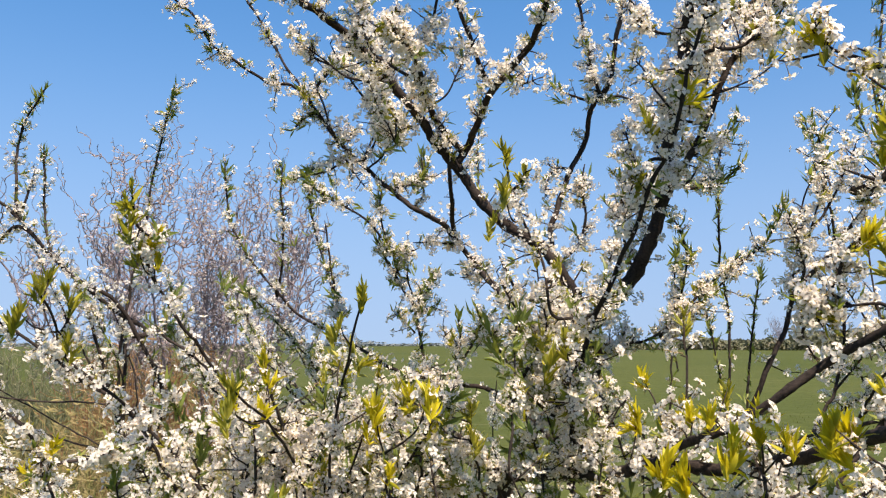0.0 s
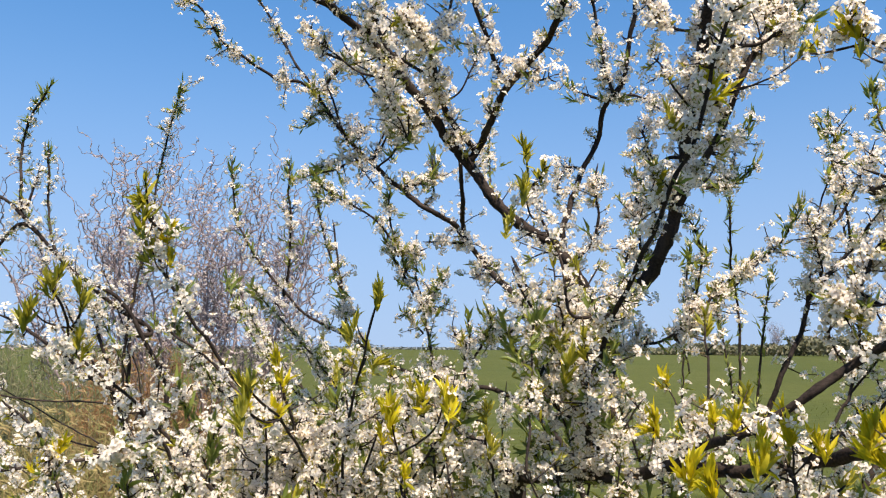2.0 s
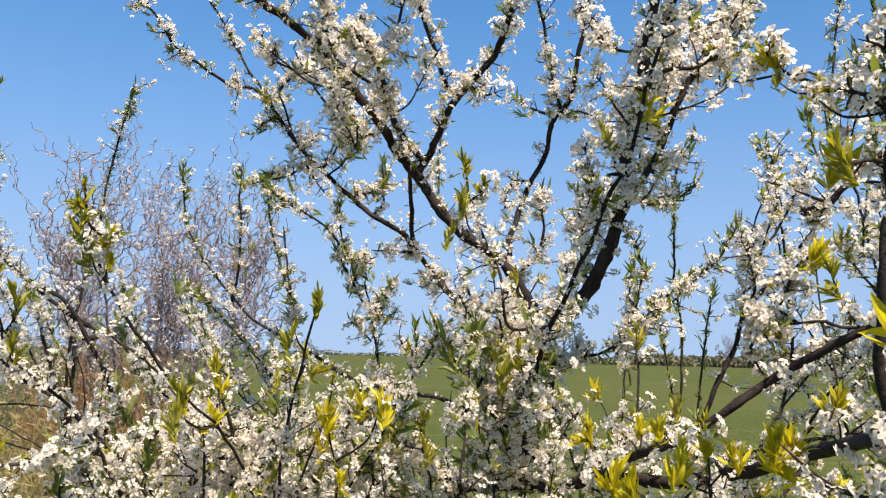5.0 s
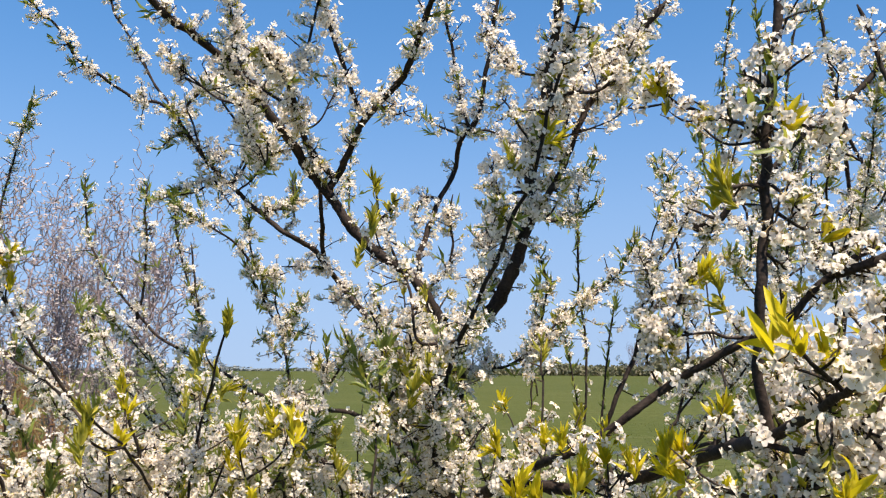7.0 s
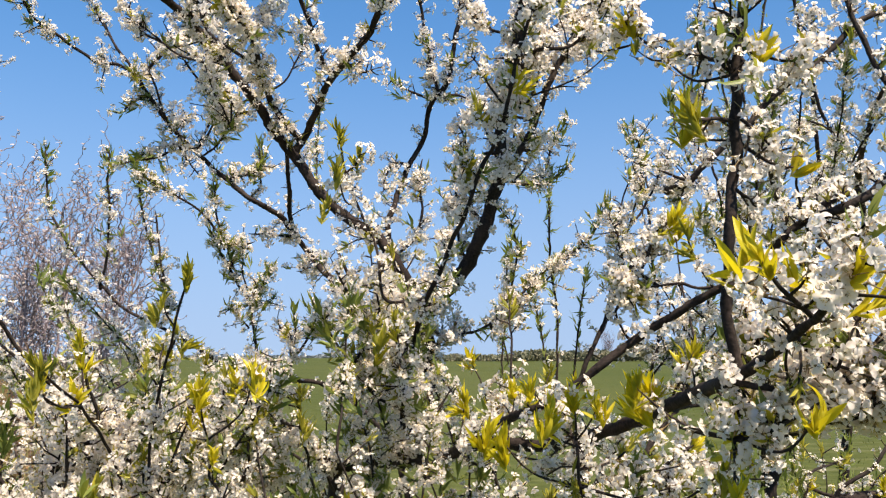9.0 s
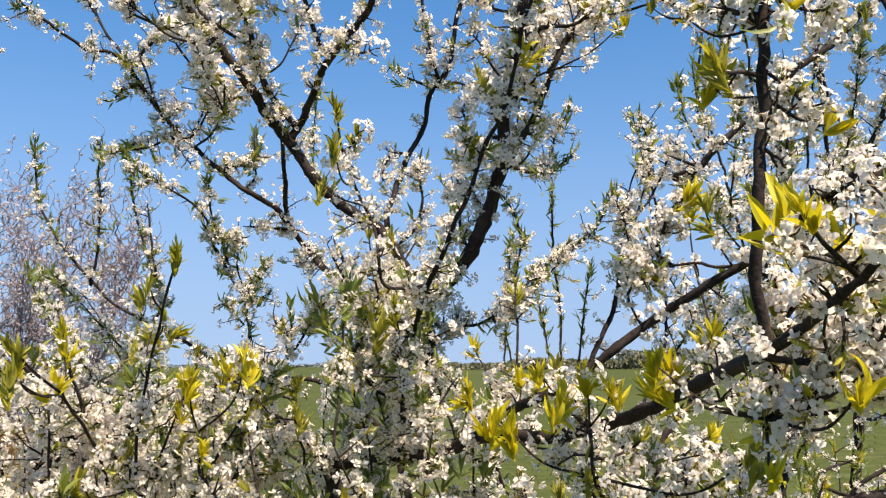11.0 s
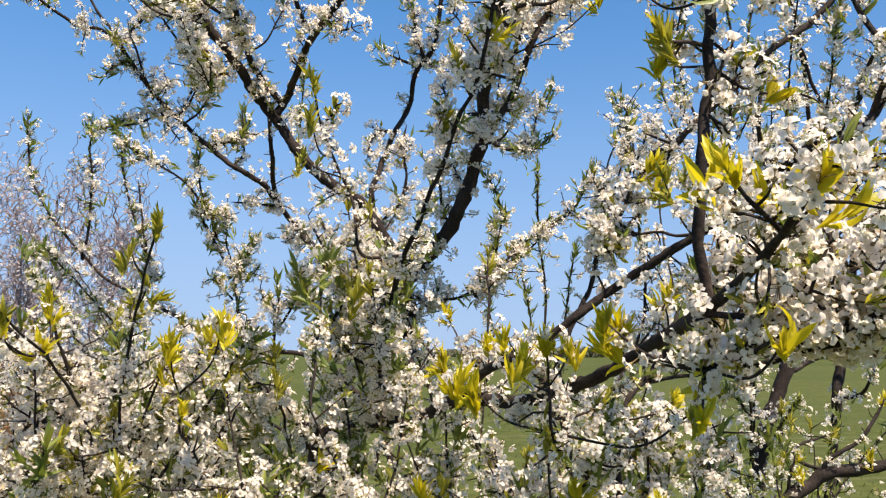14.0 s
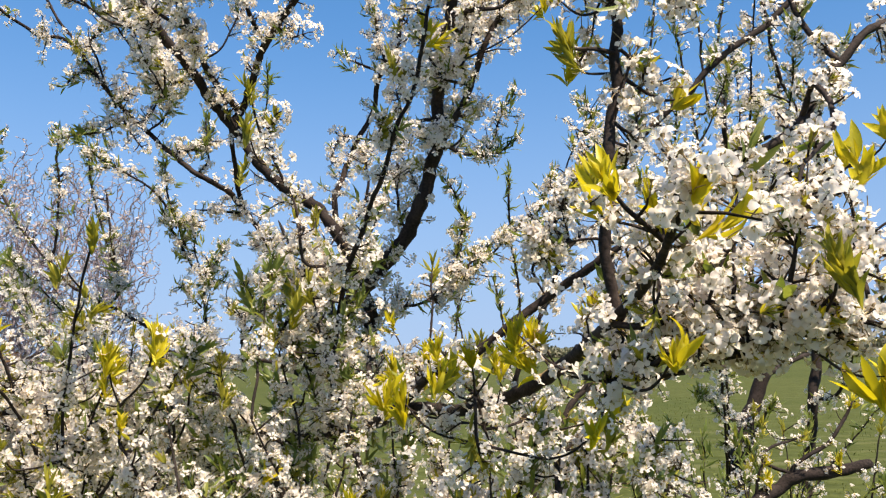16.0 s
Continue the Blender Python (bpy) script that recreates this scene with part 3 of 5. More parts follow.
def dry_weeds(name, base, size, tall, count, colours, label, seed):
    rng = np.random.default_rng(seed)
    h, leaves = Heap(), Heap()
    for _ in range(count):
        a = np.array([rng.normal(0, size[0]), rng.normal(0, size[1]), -0.02])
        w = np.array([rng.normal(0, 0.22), rng.normal(0, 0.22), 1.0])
        q = twisted(rng, a, w, tall * rng.uniform(0.55, 1.0), 0, 0.14, 0.09)
        h.add(*rod(q, 0.005, 0.002, 3))
        for _ in range(5):
            c = q[int(rng.integers(len(q) // 3, len(q)))]
            e = c + np.array([rng.normal(0, 0.08), rng.normal(0, 0.08), rng.uniform(0.02, 0.16)])
            h.add(*rod([c, (c + e) / 2 + rng.normal(0, 0.01, 3), e], 0.003, 0.0012, 3))
            leaves.many(SMALL[int(rng.integers(0, 6))], np.array([turn_to(rng.normal(0, 1, 3), 0)]), [e], [rng.uniform(0.04, 0.09)])
    stalk = thin_material("dry_stalk", colours, (1, 0.9, 0.6), 0.2, True, 0.8)
    top = new(name)
    top.location = base
    for nm, heap in (("twigwork", h), ("foliage", leaves)):
        ob = new(nm, heap.mesh(nm, [stalk]))
        ob.parent = top
        tagged(ob, kind="stuff")
    return tagged(top, label, "shrub")


RUST = ((0.0, (0.16, 0.08, 0.035)), (0.5, (0.3, 0.17, 0.08)), (1.0, (0.36, 0.24, 0.12)))
SAGE = ((0.0, (0.12, 0.14, 0.07)), (0.5, (0.2, 0.21, 0.12)), (1.0, (0.28, 0.26, 0.17)))
STRAW = ((0.0, (0.26, 0.23, 0.09)), (0.5, (0.42, 0.33, 0.16)), (1.0, (0.2, 0.22, 0.07)))
dry_weeds("dry_shrub", (-2.32, 6.7, 0), (0.2, 0.25), 1.68, 330, RUST, "reddish-brown dry shrub standing in the field's edge", 31)
dry_weeds("weed_patch", (-2.8, 6.0, 0), (0.6, 0.45), 1.25, 480, STRAW, "straw-coloured dry weeds beside the brown shrub", 32)
dry_weeds("weed_patch", (-1.5, 5.0, 0), (0.6, 0.5), 1.15, 300, STRAW, "straw-coloured dry weeds below the plum thicket", 34)
dry_weeds("green_shrub", (-3.75, 7.4, 0), (0.5, 0.35), 1.75, 480, SAGE, "greyish-green leafing shrub behind the dry weeds", 33)

# ---- plum trees ----
SPURS = 1.75
plum = Tree("plum_tree", (0.2, 1.62, 0), "white-blossoming plum tree with dark crooked limbs and yellow-green leaf tips")
back = Tree("plum_tree", (0.38, 2.0, 0), "slender white-blossoming young plum behind the main tree")
bush = Tree("plum_tree", (-1.0, 2.6, 0), "white-blossoming plum with thin upright shoots against the sky")
front = Tree("plum_tree", (-0.35, 1.55, 0), "low white-blossoming plum thicket with olive leaf tufts")
shoots = Tree("plum_tree", (0.7, 2.25, 0), "thin leafy plum shoots with few blossoms")
side = Tree("plum_tree", (0.75, 1.62, 0), "white-blossoming plum with an arching thin limb")
right = Tree("plum_tree", (1.46, 2.34, 0), "plum tree with a leaning dark trunk and white blossoms")
rear = Tree("plum_tree", (1.55, 2.2, 0), "plum tree with a straight dark trunk and white blossoms")
low = Tree("plum_tree", (1.1, 1.72, 0), "low plum with a thick dark leaning limb and leafy spurs")
PLUMS = (plum, back, bush, front, shoots, side, right, rear, low)


def trunk(tree, path, r0, r1):
    branch(tree, path, r0, r1, 0, 0, 1, 0, "trunk")


trunk(plum, [(0.2, 1.62, -0.05), (0.17, 1.66, 0.5), (0.13, 1.7, 1.0), (0.125, 1.7, 1.33)], 30, 17)
trunk(back, [(0.38, 2.0, -0.05), (0.37, 2.02, 0.7), (0.352, 2.05, 1.2)], 18, 12)
trunk(bush, [(-1.0, 2.6, -0.05), (-0.98, 2.58, 0.8), (-0.97, 2.56, 1.62)], 17, 5)
trunk(front, [(-0.35, 1.55, -0.05), (-0.34, 1.5, 0.7), (-0.32, 1.45, 1.2), (-0.3, 1.4, 1.42)], 24, 6)
trunk(shoots, [(0.7, 2.25, -0.05), (0.74, 2.28, 0.7), (0.78, 2.3, 1.35)], 8, 4)
trunk(side, [(0.75, 1.62, -0.05), (0.68, 1.62, 0.7), (0.6, 1.62, 1.4)], 16, 8)
trunk(right, [(1.46, 2.34, -0.05), (1.45, 2.35, 0.6), (1.44, 2.36, 1.05)], 42, 31)
trunk(rear, [(1.55, 2.2, -0.05), (1.55, 2.18, 0.6), (1.55, 2.16, 1.05)], 26, 19)
trunk(low, [(1.1, 1.72, -0.05), (1.1, 1.72, 0.6), (1.12, 1.72, 1.12)], 28, 22)
branch(plum, [(0.125, 1.700, 1.330), (0.136, 1.650, 1.346), (0.229, 1.470, 1.376), (0.273, 1.320, 1.403), (0.304, 1.220, 1.428), (0.370, 1.150, 1.433), (0.419, 1.100, 1.446), (0.436, 1.000, 1.469), (0.444, 0.920, 1.491), (0.441, 0.830, 1.513), (0.430, 0.750, 1.529), (0.419, 0.690, 1.540)], 11.3, 7.1, 16, 0, 1, 0)
branch(plum, [(0.237, 1.443, 1.381), (0.249, 1.440, 1.382), (0.286, 1.550, 1.465), (0.312, 1.680, 1.565)], 6.3, 6.4, 20, 0.1, 1, 0)
branch(plum, [(0.312, 1.680, 1.565), (0.261, 1.660, 1.699), (0.200, 1.660, 1.790), (0.121, 1.660, 1.842), (0.070, 1.660, 1.894), (0.032, 1.670, 1.954), (-0.016, 1.660, 2.005), (-0.044, 1.630, 2.050), (-0.077, 1.600, 2.081), (-0.104, 1.580, 2.115), (-0.147, 1.560, 2.160), (-0.190, 1.550, 2.196), (-0.227, 1.500, 2.215), (-0.256, 1.450, 2.216), (-0.292, 1.400, 2.241), (-0.368, 1.295, 2.294)], 12.9, 6.1, 85, 0, 1, 0)
branch(plum, [(0.023, 1.668, 1.963), (0.044, 1.667, 1.986), (0.065, 1.600, 2.024), (0.087, 1.530, 2.066), (0.113, 1.450, 2.083), (0.142, 1.380, 2.100), (0.158, 1.310, 2.118), (0.165, 1.270, 2.139), (0.174, 1.220, 2.168), (0.196, 1.100, 2.237)], 7.7, 4.2, 85, 0.18, 1, 0)
branch(plum, [(0.044, 1.667, 1.983), (0.007, 1.640, 2.023), (-0.021, 1.620, 2.058), (-0.036, 1.500, 2.078), (-0.049, 1.420, 2.104), (-0.075, 1.350, 2.114), (-0.088, 1.330, 2.130), (-0.128, 1.360, 2.113)], 6.9, 3.3, 150, 0.1, 1, 0)
branch(plum, [(-0.049, 1.420, 2.104), (-0.024, 1.400, 2.138), (-0.014, 1.380, 2.171), (-0.004, 1.360, 2.213), (0.025, 1.301, 2.337)], 3.0, 1.9, 150, 0, 1, 0)
branch(plum, [(-0.036, 1.500, 2.078), (-0.087, 1.480, 2.104), (-0.131, 1.500, 2.143), (-0.153, 1.500, 2.209), (-0.162, 1.480, 2.256), (-0.186, 1.426, 2.383)], 3.2, 2.1, 150, 0, 1, 0)
branch(plum, [(0.096, 1.501, 2.072), (0.088, 1.500, 2.078), (0.069, 1.485, 2.106), (0.055, 1.450, 2.141), (0.034, 1.430, 2.181), (0.021, 1.410, 2.214), (-0.024, 1.341, 2.327)], 4.4, 3.1, 142, 0.04, 1, 0)
branch(plum, [(0.113, 1.450, 2.083), (0.142, 1.440, 2.059), (0.171, 1.430, 2.066)], 3.1, 1.5, 133, 0.08, 1, 0)
branch(plum, [(0.307, 1.656, 1.547), (0.295, 1.680, 1.531), (0.205, 1.720, 1.616), (0.148, 1.800, 1.689), (0.114, 1.950, 1.743), (0.073, 2.100, 1.812), (0.036, 2.050, 1.849), (-0.005, 1.980, 1.889), (-0.065, 1.940, 1.916), (-0.128, 1.970, 1.969), (-0.178, 2.000, 2.017), (-0.223, 1.985, 2.056), (-0.264, 1.960, 2.099), (-0.301, 1.930, 2.149), (-0.320, 1.920, 2.178), (-0.341, 1.920, 2.201)], 9.3, 4.6, 57, 0, 1, 0)
branch(plum, [(-0.321, 1.920, 2.185), (-0.368, 1.920, 2.212), (-0.409, 1.920, 2.215), (-0.458, 1.900, 2.240), (-0.507, 1.880, 2.270), (-0.532, 1.850, 2.284), (-0.564, 1.820, 2.337), (-0.591, 1.800, 2.358), (-0.617, 1.800, 2.384), (-0.716, 1.800, 2.483)], 3.9, 2.1, 76, 0, 1, 1)
branch(plum, [(-0.341, 1.920, 2.201), (-0.341, 1.920, 2.212), (-0.369, 1.920, 2.247), (-0.390, 1.920, 2.282), (-0.411, 1.920, 2.324), (-0.439, 1.920, 2.373), (-0.468, 1.920, 2.415), (-0.482, 1.920, 2.451), (-0.533, 1.920, 2.581)], 3.3, 2.2, 57, 0, 1, 0)
branch(plum, [(-0.320, 1.920, 2.178), (-0.269, 1.880, 2.227), (-0.226, 1.850, 2.257), (-0.182, 1.800, 2.252)], 4.6, 2.5, 150, 0, 1, 1)
branch(plum, [(-0.223, 1.985, 2.053), (-0.265, 1.970, 2.039), (-0.304, 1.960, 2.018), (-0.342, 1.950, 2.000)], 4.0, 2.0, 85, 0, 1, 1)
branch(plum, [(-0.301, 1.930, 2.149), (-0.305, 1.930, 2.146), (-0.335, 1.930, 2.130), (-0.357, 1.930, 2.102)], 3.9, 2.0, 95, 0, 1, 1)
branch(plum, [(-0.198, 1.990, 2.036), (-0.163, 1.970, 2.115), (-0.135, 1.950, 2.180), (-0.154, 1.930, 2.215)], 3.3, 2.0, 133, 0, 1, 0)
branch(plum, [(-0.117, 1.965, 1.959), (-0.114, 1.960, 1.968), (-0.053, 1.950, 1.986), (-0.052, 1.940, 2.052)], 3.2, 1.9, 114, 0, 1, 1)
branch(plum, [(0.032, 2.044, 1.853), (0.036, 2.040, 1.848), (-0.033, 2.000, 1.843), (-0.073, 1.980, 1.841)], 3.3, 1.9, 114, 0, 1, 0)
branch(plum, [(0.077, 2.086, 1.806), (0.072, 2.080, 1.810), (0.066, 2.100, 1.769), (0.044, 2.100, 1.769)], 3.4, 2.0, 133, 0, 1, 0)
branch(plum, [(0.312, 1.680, 1.565), (0.301, 1.680, 1.565), (0.269, 1.740, 1.669), (0.247, 1.800, 1.757), (0.240, 1.830, 1.854), (0.264, 1.860, 1.916), (0.287, 1.880, 1.985), (0.314, 1.880, 2.032), (0.328, 1.880, 2.065), (0.332, 1.850, 2.110), (0.343, 1.815, 2.140), (0.371, 1.790, 2.171), (0.374, 1.770, 2.228), (0.384, 1.750, 2.298), (0.390, 1.730, 2.354), (0.404, 1.683, 2.485)], 7.7, 4.4, 76, 0, 1, 0)
branch(plum, [(0.353, 1.806, 2.151), (0.347, 1.800, 2.155), (0.328, 1.790, 2.223), (0.315, 1.780, 2.284), (0.305, 1.770, 2.332), (0.294, 1.760, 2.367), (0.254, 1.723, 2.496)], 3.7, 3.2, 123, 0, 1, 0)
branch(plum, [(0.343, 1.815, 2.136), (0.298, 1.810, 2.149), (0.241, 1.800, 2.171)], 3.7, 1.8, 57, 0.08, 1, 1)
branch(plum, [(0.346, 1.813, 2.143), (0.352, 1.815, 2.142), (0.387, 1.810, 2.151), (0.428, 1.800, 2.133), (0.454, 1.780, 2.104)], 3.1, 1.8, 114, 0, 1, 0)
branch(plum, [(0.294, 1.880, 1.999), (0.253, 1.870, 1.997), (0.232, 1.860, 1.929)], 3.1, 1.8, 114, 0, 1, 0)
branch(plum, [(0.247, 1.800, 1.769), (0.294, 1.780, 1.816), (0.305, 1.770, 1.876), (0.299, 1.760, 1.936), (0.304, 1.750, 1.983)], 3.5, 2.3, 133, 0, 1, 0)
branch(plum, [(0.262, 1.695, 1.562), (0.248, 1.620, 1.580), (0.289, 1.600, 1.644), (0.330, 1.580, 1.686), (0.364, 1.550, 1.737), (0.381, 1.520, 1.786), (0.399, 1.500, 1.846), (0.405, 1.470, 1.913), (0.402, 1.450, 1.971), (0.403, 1.400, 2.037), (0.415, 1.380, 2.103), (0.415, 1.350, 2.151), (0.415, 1.276, 2.270)], 16.7, 7.9, 100, 0.1, 1, 0)
branch(plum, [(0.402, 1.484, 1.883), (0.403, 1.460, 1.869), (0.422, 1.420, 1.911), (0.443, 1.400, 1.952), (0.457, 1.370, 2.009), (0.479, 1.360, 2.063), (0.512, 1.360, 2.111), (0.541, 1.350, 2.151), (0.622, 1.322, 2.262)], 6.3, 5.1, 70, 0.1, 1, 0)
branch(plum, [(0.405, 1.396, 2.049), (0.391, 1.360, 2.043), (0.417, 1.300, 2.066), (0.464, 1.277, 2.067), (0.502, 1.270, 2.083), (0.529, 1.250, 2.080)], 4.2, 2.5, 150, 0, 1, 0)
branch(plum, [(0.411, 1.387, 2.079), (0.438, 1.400, 2.077), (0.500, 1.460, 2.161), (0.565, 1.490, 2.222), (0.613, 1.500, 2.265), (0.716, 1.521, 2.357)], 6.9, 6.5, 76, 0, 1, 0)
branch(plum, [(0.366, 1.547, 1.741), (0.355, 1.550, 1.746), (0.343, 1.580, 1.825), (0.348, 1.600, 1.883), (0.367, 1.580, 1.946), (0.339, 1.600, 1.973)], 3.1, 2.2, 150, 0, 1, 0)
branch(plum, [(0.413, 1.438, 1.892), (0.373, 1.400, 1.877), (0.340, 1.420, 1.901), (0.325, 1.440, 1.936)], 3.0, 2.0, 150, 0, 1, 0)
branch(plum, [(0.448, 1.389, 1.973), (0.400, 1.380, 1.981), (0.423, 1.360, 1.995), (0.440, 1.350, 2.031)], 2.9, 1.9, 150, 0, 1, 0)
branch(plum, [(0.415, 1.369, 2.120), (0.414, 1.380, 2.130), (0.373, 1.370, 2.126), (0.332, 1.360, 2.142), (0.314, 1.360, 2.172)], 2.9, 1.9, 150, 0, 1, 0)
branch(plum, [(0.256, 1.460, 1.397), (0.228, 1.450, 1.420), (0.214, 1.380, 1.497), (0.220, 1.330, 1.567), (0.229, 1.280, 1.634), (0.245, 1.220, 1.686), (0.264, 1.170, 1.744), (0.282, 1.120, 1.806), (0.298, 1.090, 1.853), (0.307, 1.050, 1.902), (0.311, 1.030, 1.940), (0.315, 1.020, 1.959), (0.341, 0.956, 2.081)], 5.1, 2.0, 60, 0.35, 1, 2)
branch(plum, [(0.275, 1.138, 1.783), (0.278, 1.150, 1.789), (0.261, 1.140, 1.810), (0.268, 1.130, 1.832)], 1.9, 1.1, 60, 0, 1, 3)
branch(plum, [(0.297, 1.093, 1.849), (0.294, 1.090, 1.845), (0.277, 1.080, 1.880), (0.270, 1.080, 1.903)], 1.8, 1.1, 60, 0, 1, 3)
branch(plum, [(0.232, 1.269, 1.643), (0.170, 1.250, 1.641), (0.150, 1.250, 1.718), (0.125, 1.250, 1.778), (0.104, 1.200, 1.812), (0.090, 1.140, 1.842), (0.082, 1.110, 1.865)], 2.9, 1.4, 70, 0.02, 0.8, 3)
branch(plum, [(0.103, 1.195, 1.815), (0.100, 1.200, 1.821), (0.117, 1.200, 1.838), (0.120, 1.190, 1.852)], 2.0, 1.6, 76, 0, 0.8, 3)
branch(plum, [(0.249, 1.402, 1.388), (0.243, 1.400, 1.409), (0.210, 1.360, 1.463), (0.194, 1.280, 1.522), (0.179, 1.200, 1.567), (0.167, 1.170, 1.607)], 3.6, 1.8, 114, 0, 1, 3)
branch(plum, [(0.310, 1.668, 1.556), (0.309, 1.660, 1.565), (0.339, 1.640, 1.599), (0.395, 1.642, 1.604), (0.456, 1.660, 1.638), (0.485, 1.660, 1.671), (0.518, 1.670, 1.699), (0.583, 1.690, 1.753), (0.655, 1.707, 1.796), (0.668, 1.660, 1.836), (0.677, 1.630, 1.868)], 3.4, 1.8, 142, 0, 1, 1)
branch(plum, [(0.428, 1.652, 1.623), (0.433, 1.660, 1.610), (0.505, 1.670, 1.666), (0.579, 1.680, 1.735), (0.625, 1.690, 1.776)], 2.8, 1.8, 114, 0, 1, 0)
branch(plum, [(0.468, 1.660, 1.654), (0.482, 1.660, 1.722), (0.486, 1.650, 1.778), (0.463, 1.640, 1.845), (0.444, 1.630, 1.866)], 2.8, 1.7, 95, 0, 1, 1)
branch(plum, [(0.404, 1.465, 1.929), (0.374, 1.470, 1.928), (0.442, 1.550, 1.901), (0.526, 1.650, 1.913), (0.582, 1.700, 1.936), (0.623, 1.710, 1.975)], 3.5, 2.4, 70, 0.4, 1, 1)
branch(plum, [(0.557, 1.677, 1.926), (0.552, 1.680, 1.925), (0.589, 1.700, 2.021), (0.618, 1.700, 2.072)], 2.3, 1.8, 70, 0, 1, 1)
branch(plum, [(0.419, 0.690, 1.540), (0.419, 0.660, 1.549), (0.415, 0.620, 1.563), (0.403, 0.570, 1.580), (0.393, 0.540, 1.585), (0.390, 0.503, 1.602), (0.392, 0.490, 1.616)], 5.8, 2.0, 65, 0.3, 1, 2)
branch(plum, [(0.394, 0.545, 1.585), (0.375, 0.540, 1.599), (0.360, 0.535, 1.612), (0.346, 0.530, 1.626)], 2.1, 1.5, 50, 0, 0.8, 2)
branch(plum, [(0.419, 0.690, 1.539), (0.413, 0.690, 1.572), (0.411, 0.690, 1.602), (0.409, 0.685, 1.632), (0.408, 0.680, 1.662), (0.415, 0.680, 1.699), (0.421, 0.680, 1.736), (0.421, 0.680, 1.773), (0.423, 0.680, 1.805), (0.428, 0.680, 1.833), (0.433, 0.680, 1.861), (0.438, 0.680, 1.889), (0.443, 0.680, 1.923), (0.463, 0.680, 2.062)], 5.3, 4.7, 22, 0.3, 1, 0)
branch(plum, [(0.422, 0.680, 1.752), (0.440, 0.678, 1.739), (0.460, 0.670, 1.727), (0.477, 0.670, 1.731)], 2.1, 1.2, 45, 0.2, 1, 2)
branch(plum, [(0.421, 0.680, 1.770), (0.398, 0.670, 1.769), (0.373, 0.660, 1.765), (0.363, 0.660, 1.772)], 2.2, 1.4, 25, 0.3, 1, 3)
branch(plum, [(0.426, 0.680, 1.826), (0.423, 0.720, 1.843), (0.415, 0.750, 1.858), (0.405, 0.780, 1.873), (0.390, 0.800, 1.890), (0.374, 0.810, 1.912)], 2.6, 1.5, 80, 0.2, 1, 2)
branch(plum, [(0.428, 0.680, 1.833), (0.428, 0.660, 1.820), (0.431, 0.650, 1.830)], 1.9, 1.3, 60, 0, 1, 2)
branch(plum, [(0.310, 1.214, 1.428), (0.300, 1.200, 1.431), (0.313, 1.150, 1.459), (0.325, 1.050, 1.486), (0.372, 1.030, 1.513), (0.411, 1.010, 1.542), (0.466, 0.995, 1.583), (0.497, 0.960, 1.612), (0.523, 0.937, 1.632), (0.540, 0.920, 1.641), (0.571, 0.900, 1.663), (0.605, 0.880, 1.702), (0.645, 0.860, 1.734), (0.668, 0.840, 1.747)], 6.6, 4.6, 30, 0.1, 1, 0)
branch(plum, [(0.620, 0.873, 1.714), (0.617, 0.860, 1.712), (0.645, 0.830, 1.727), (0.688, 0.830, 1.749), (0.756, 0.860, 1.818), (0.784, 0.870, 1.847), (0.821, 0.870, 1.888), (0.852, 0.870, 1.905), (0.895, 0.870, 1.929)], 5.6, 5.2, 60, 0, 1, 0)
branch(plum, [(0.784, 0.870, 1.852), (0.781, 0.900, 1.887), (0.766, 0.920, 1.927), (0.760, 0.930, 1.968), (0.740, 0.963, 2.103)], 3.9, 3.0, 30, 0, 1, 0)
branch(plum, [(0.707, 0.838, 1.768), (0.699, 0.800, 1.795), (0.663, 0.720, 1.722), (0.603, 0.680, 1.682), (0.569, 0.650, 1.649)], 3.6, 1.8, 25, 0, 1, 2)
branch(plum, [(0.544, 0.920, 1.641), (0.519, 0.950, 1.638), (0.511, 0.970, 1.648), (0.482, 0.990, 1.644), (0.447, 1.000, 1.639)], 2.5, 1.3, 75, 0, 1, 3)
branch(plum, [(0.455, 1.000, 1.641), (0.468, 0.990, 1.678), (0.484, 0.980, 1.714), (0.496, 0.950, 1.727)], 2.6, 1.9, 80, 0, 1, 2)
branch(plum, [(0.486, 0.990, 1.644), (0.456, 1.000, 1.664), (0.432, 1.000, 1.650)], 2.5, 1.4, 70, 0, 1, 1)
branch(plum, [(0.455, 1.000, 1.641), (0.456, 1.050, 1.616), (0.488, 1.100, 1.580)], 2.5, 1.5, 70, 0, 1, 0)
branch(plum, [(0.419, 0.690, 1.539), (0.413, 0.690, 1.533), (0.425, 0.660, 1.530), (0.439, 0.640, 1.524), (0.463, 0.630, 1.519), (0.496, 0.620, 1.519), (0.526, 0.600, 1.522), (0.546, 0.580, 1.530)], 3.1, 2.6, 70, 0, 1, 2)
branch(plum, [(0.463, 0.630, 1.519), (0.461, 0.610, 1.549), (0.466, 0.600, 1.575), (0.477, 0.600, 1.593)], 1.7, 1.1, 80, 0, 1, 0)
branch(plum, [(0.439, 0.640, 1.524), (0.419, 0.620, 1.550), (0.419, 0.610, 1.575)], 1.7, 1.0, 80, 0, 1, 0)
branch(plum, [(0.415, 0.685, 1.532), (0.424, 0.690, 1.520), (0.409, 0.680, 1.496), (0.403, 0.680, 1.473)], 1.6, 0.9, 40, 0, 1, 2)
branch(plum, [(0.359, 1.035, 1.506), (0.361, 0.980, 1.463), (0.367, 0.980, 1.433), (0.375, 0.970, 1.402)], 2.7, 1.7, 40, 0, 1, 0)
branch(plum, [(0.367, 0.977, 1.420), (0.415, 0.990, 1.428), (0.446, 1.000, 1.440)], 2.2, 1.3, 60, 0, 1, 3)
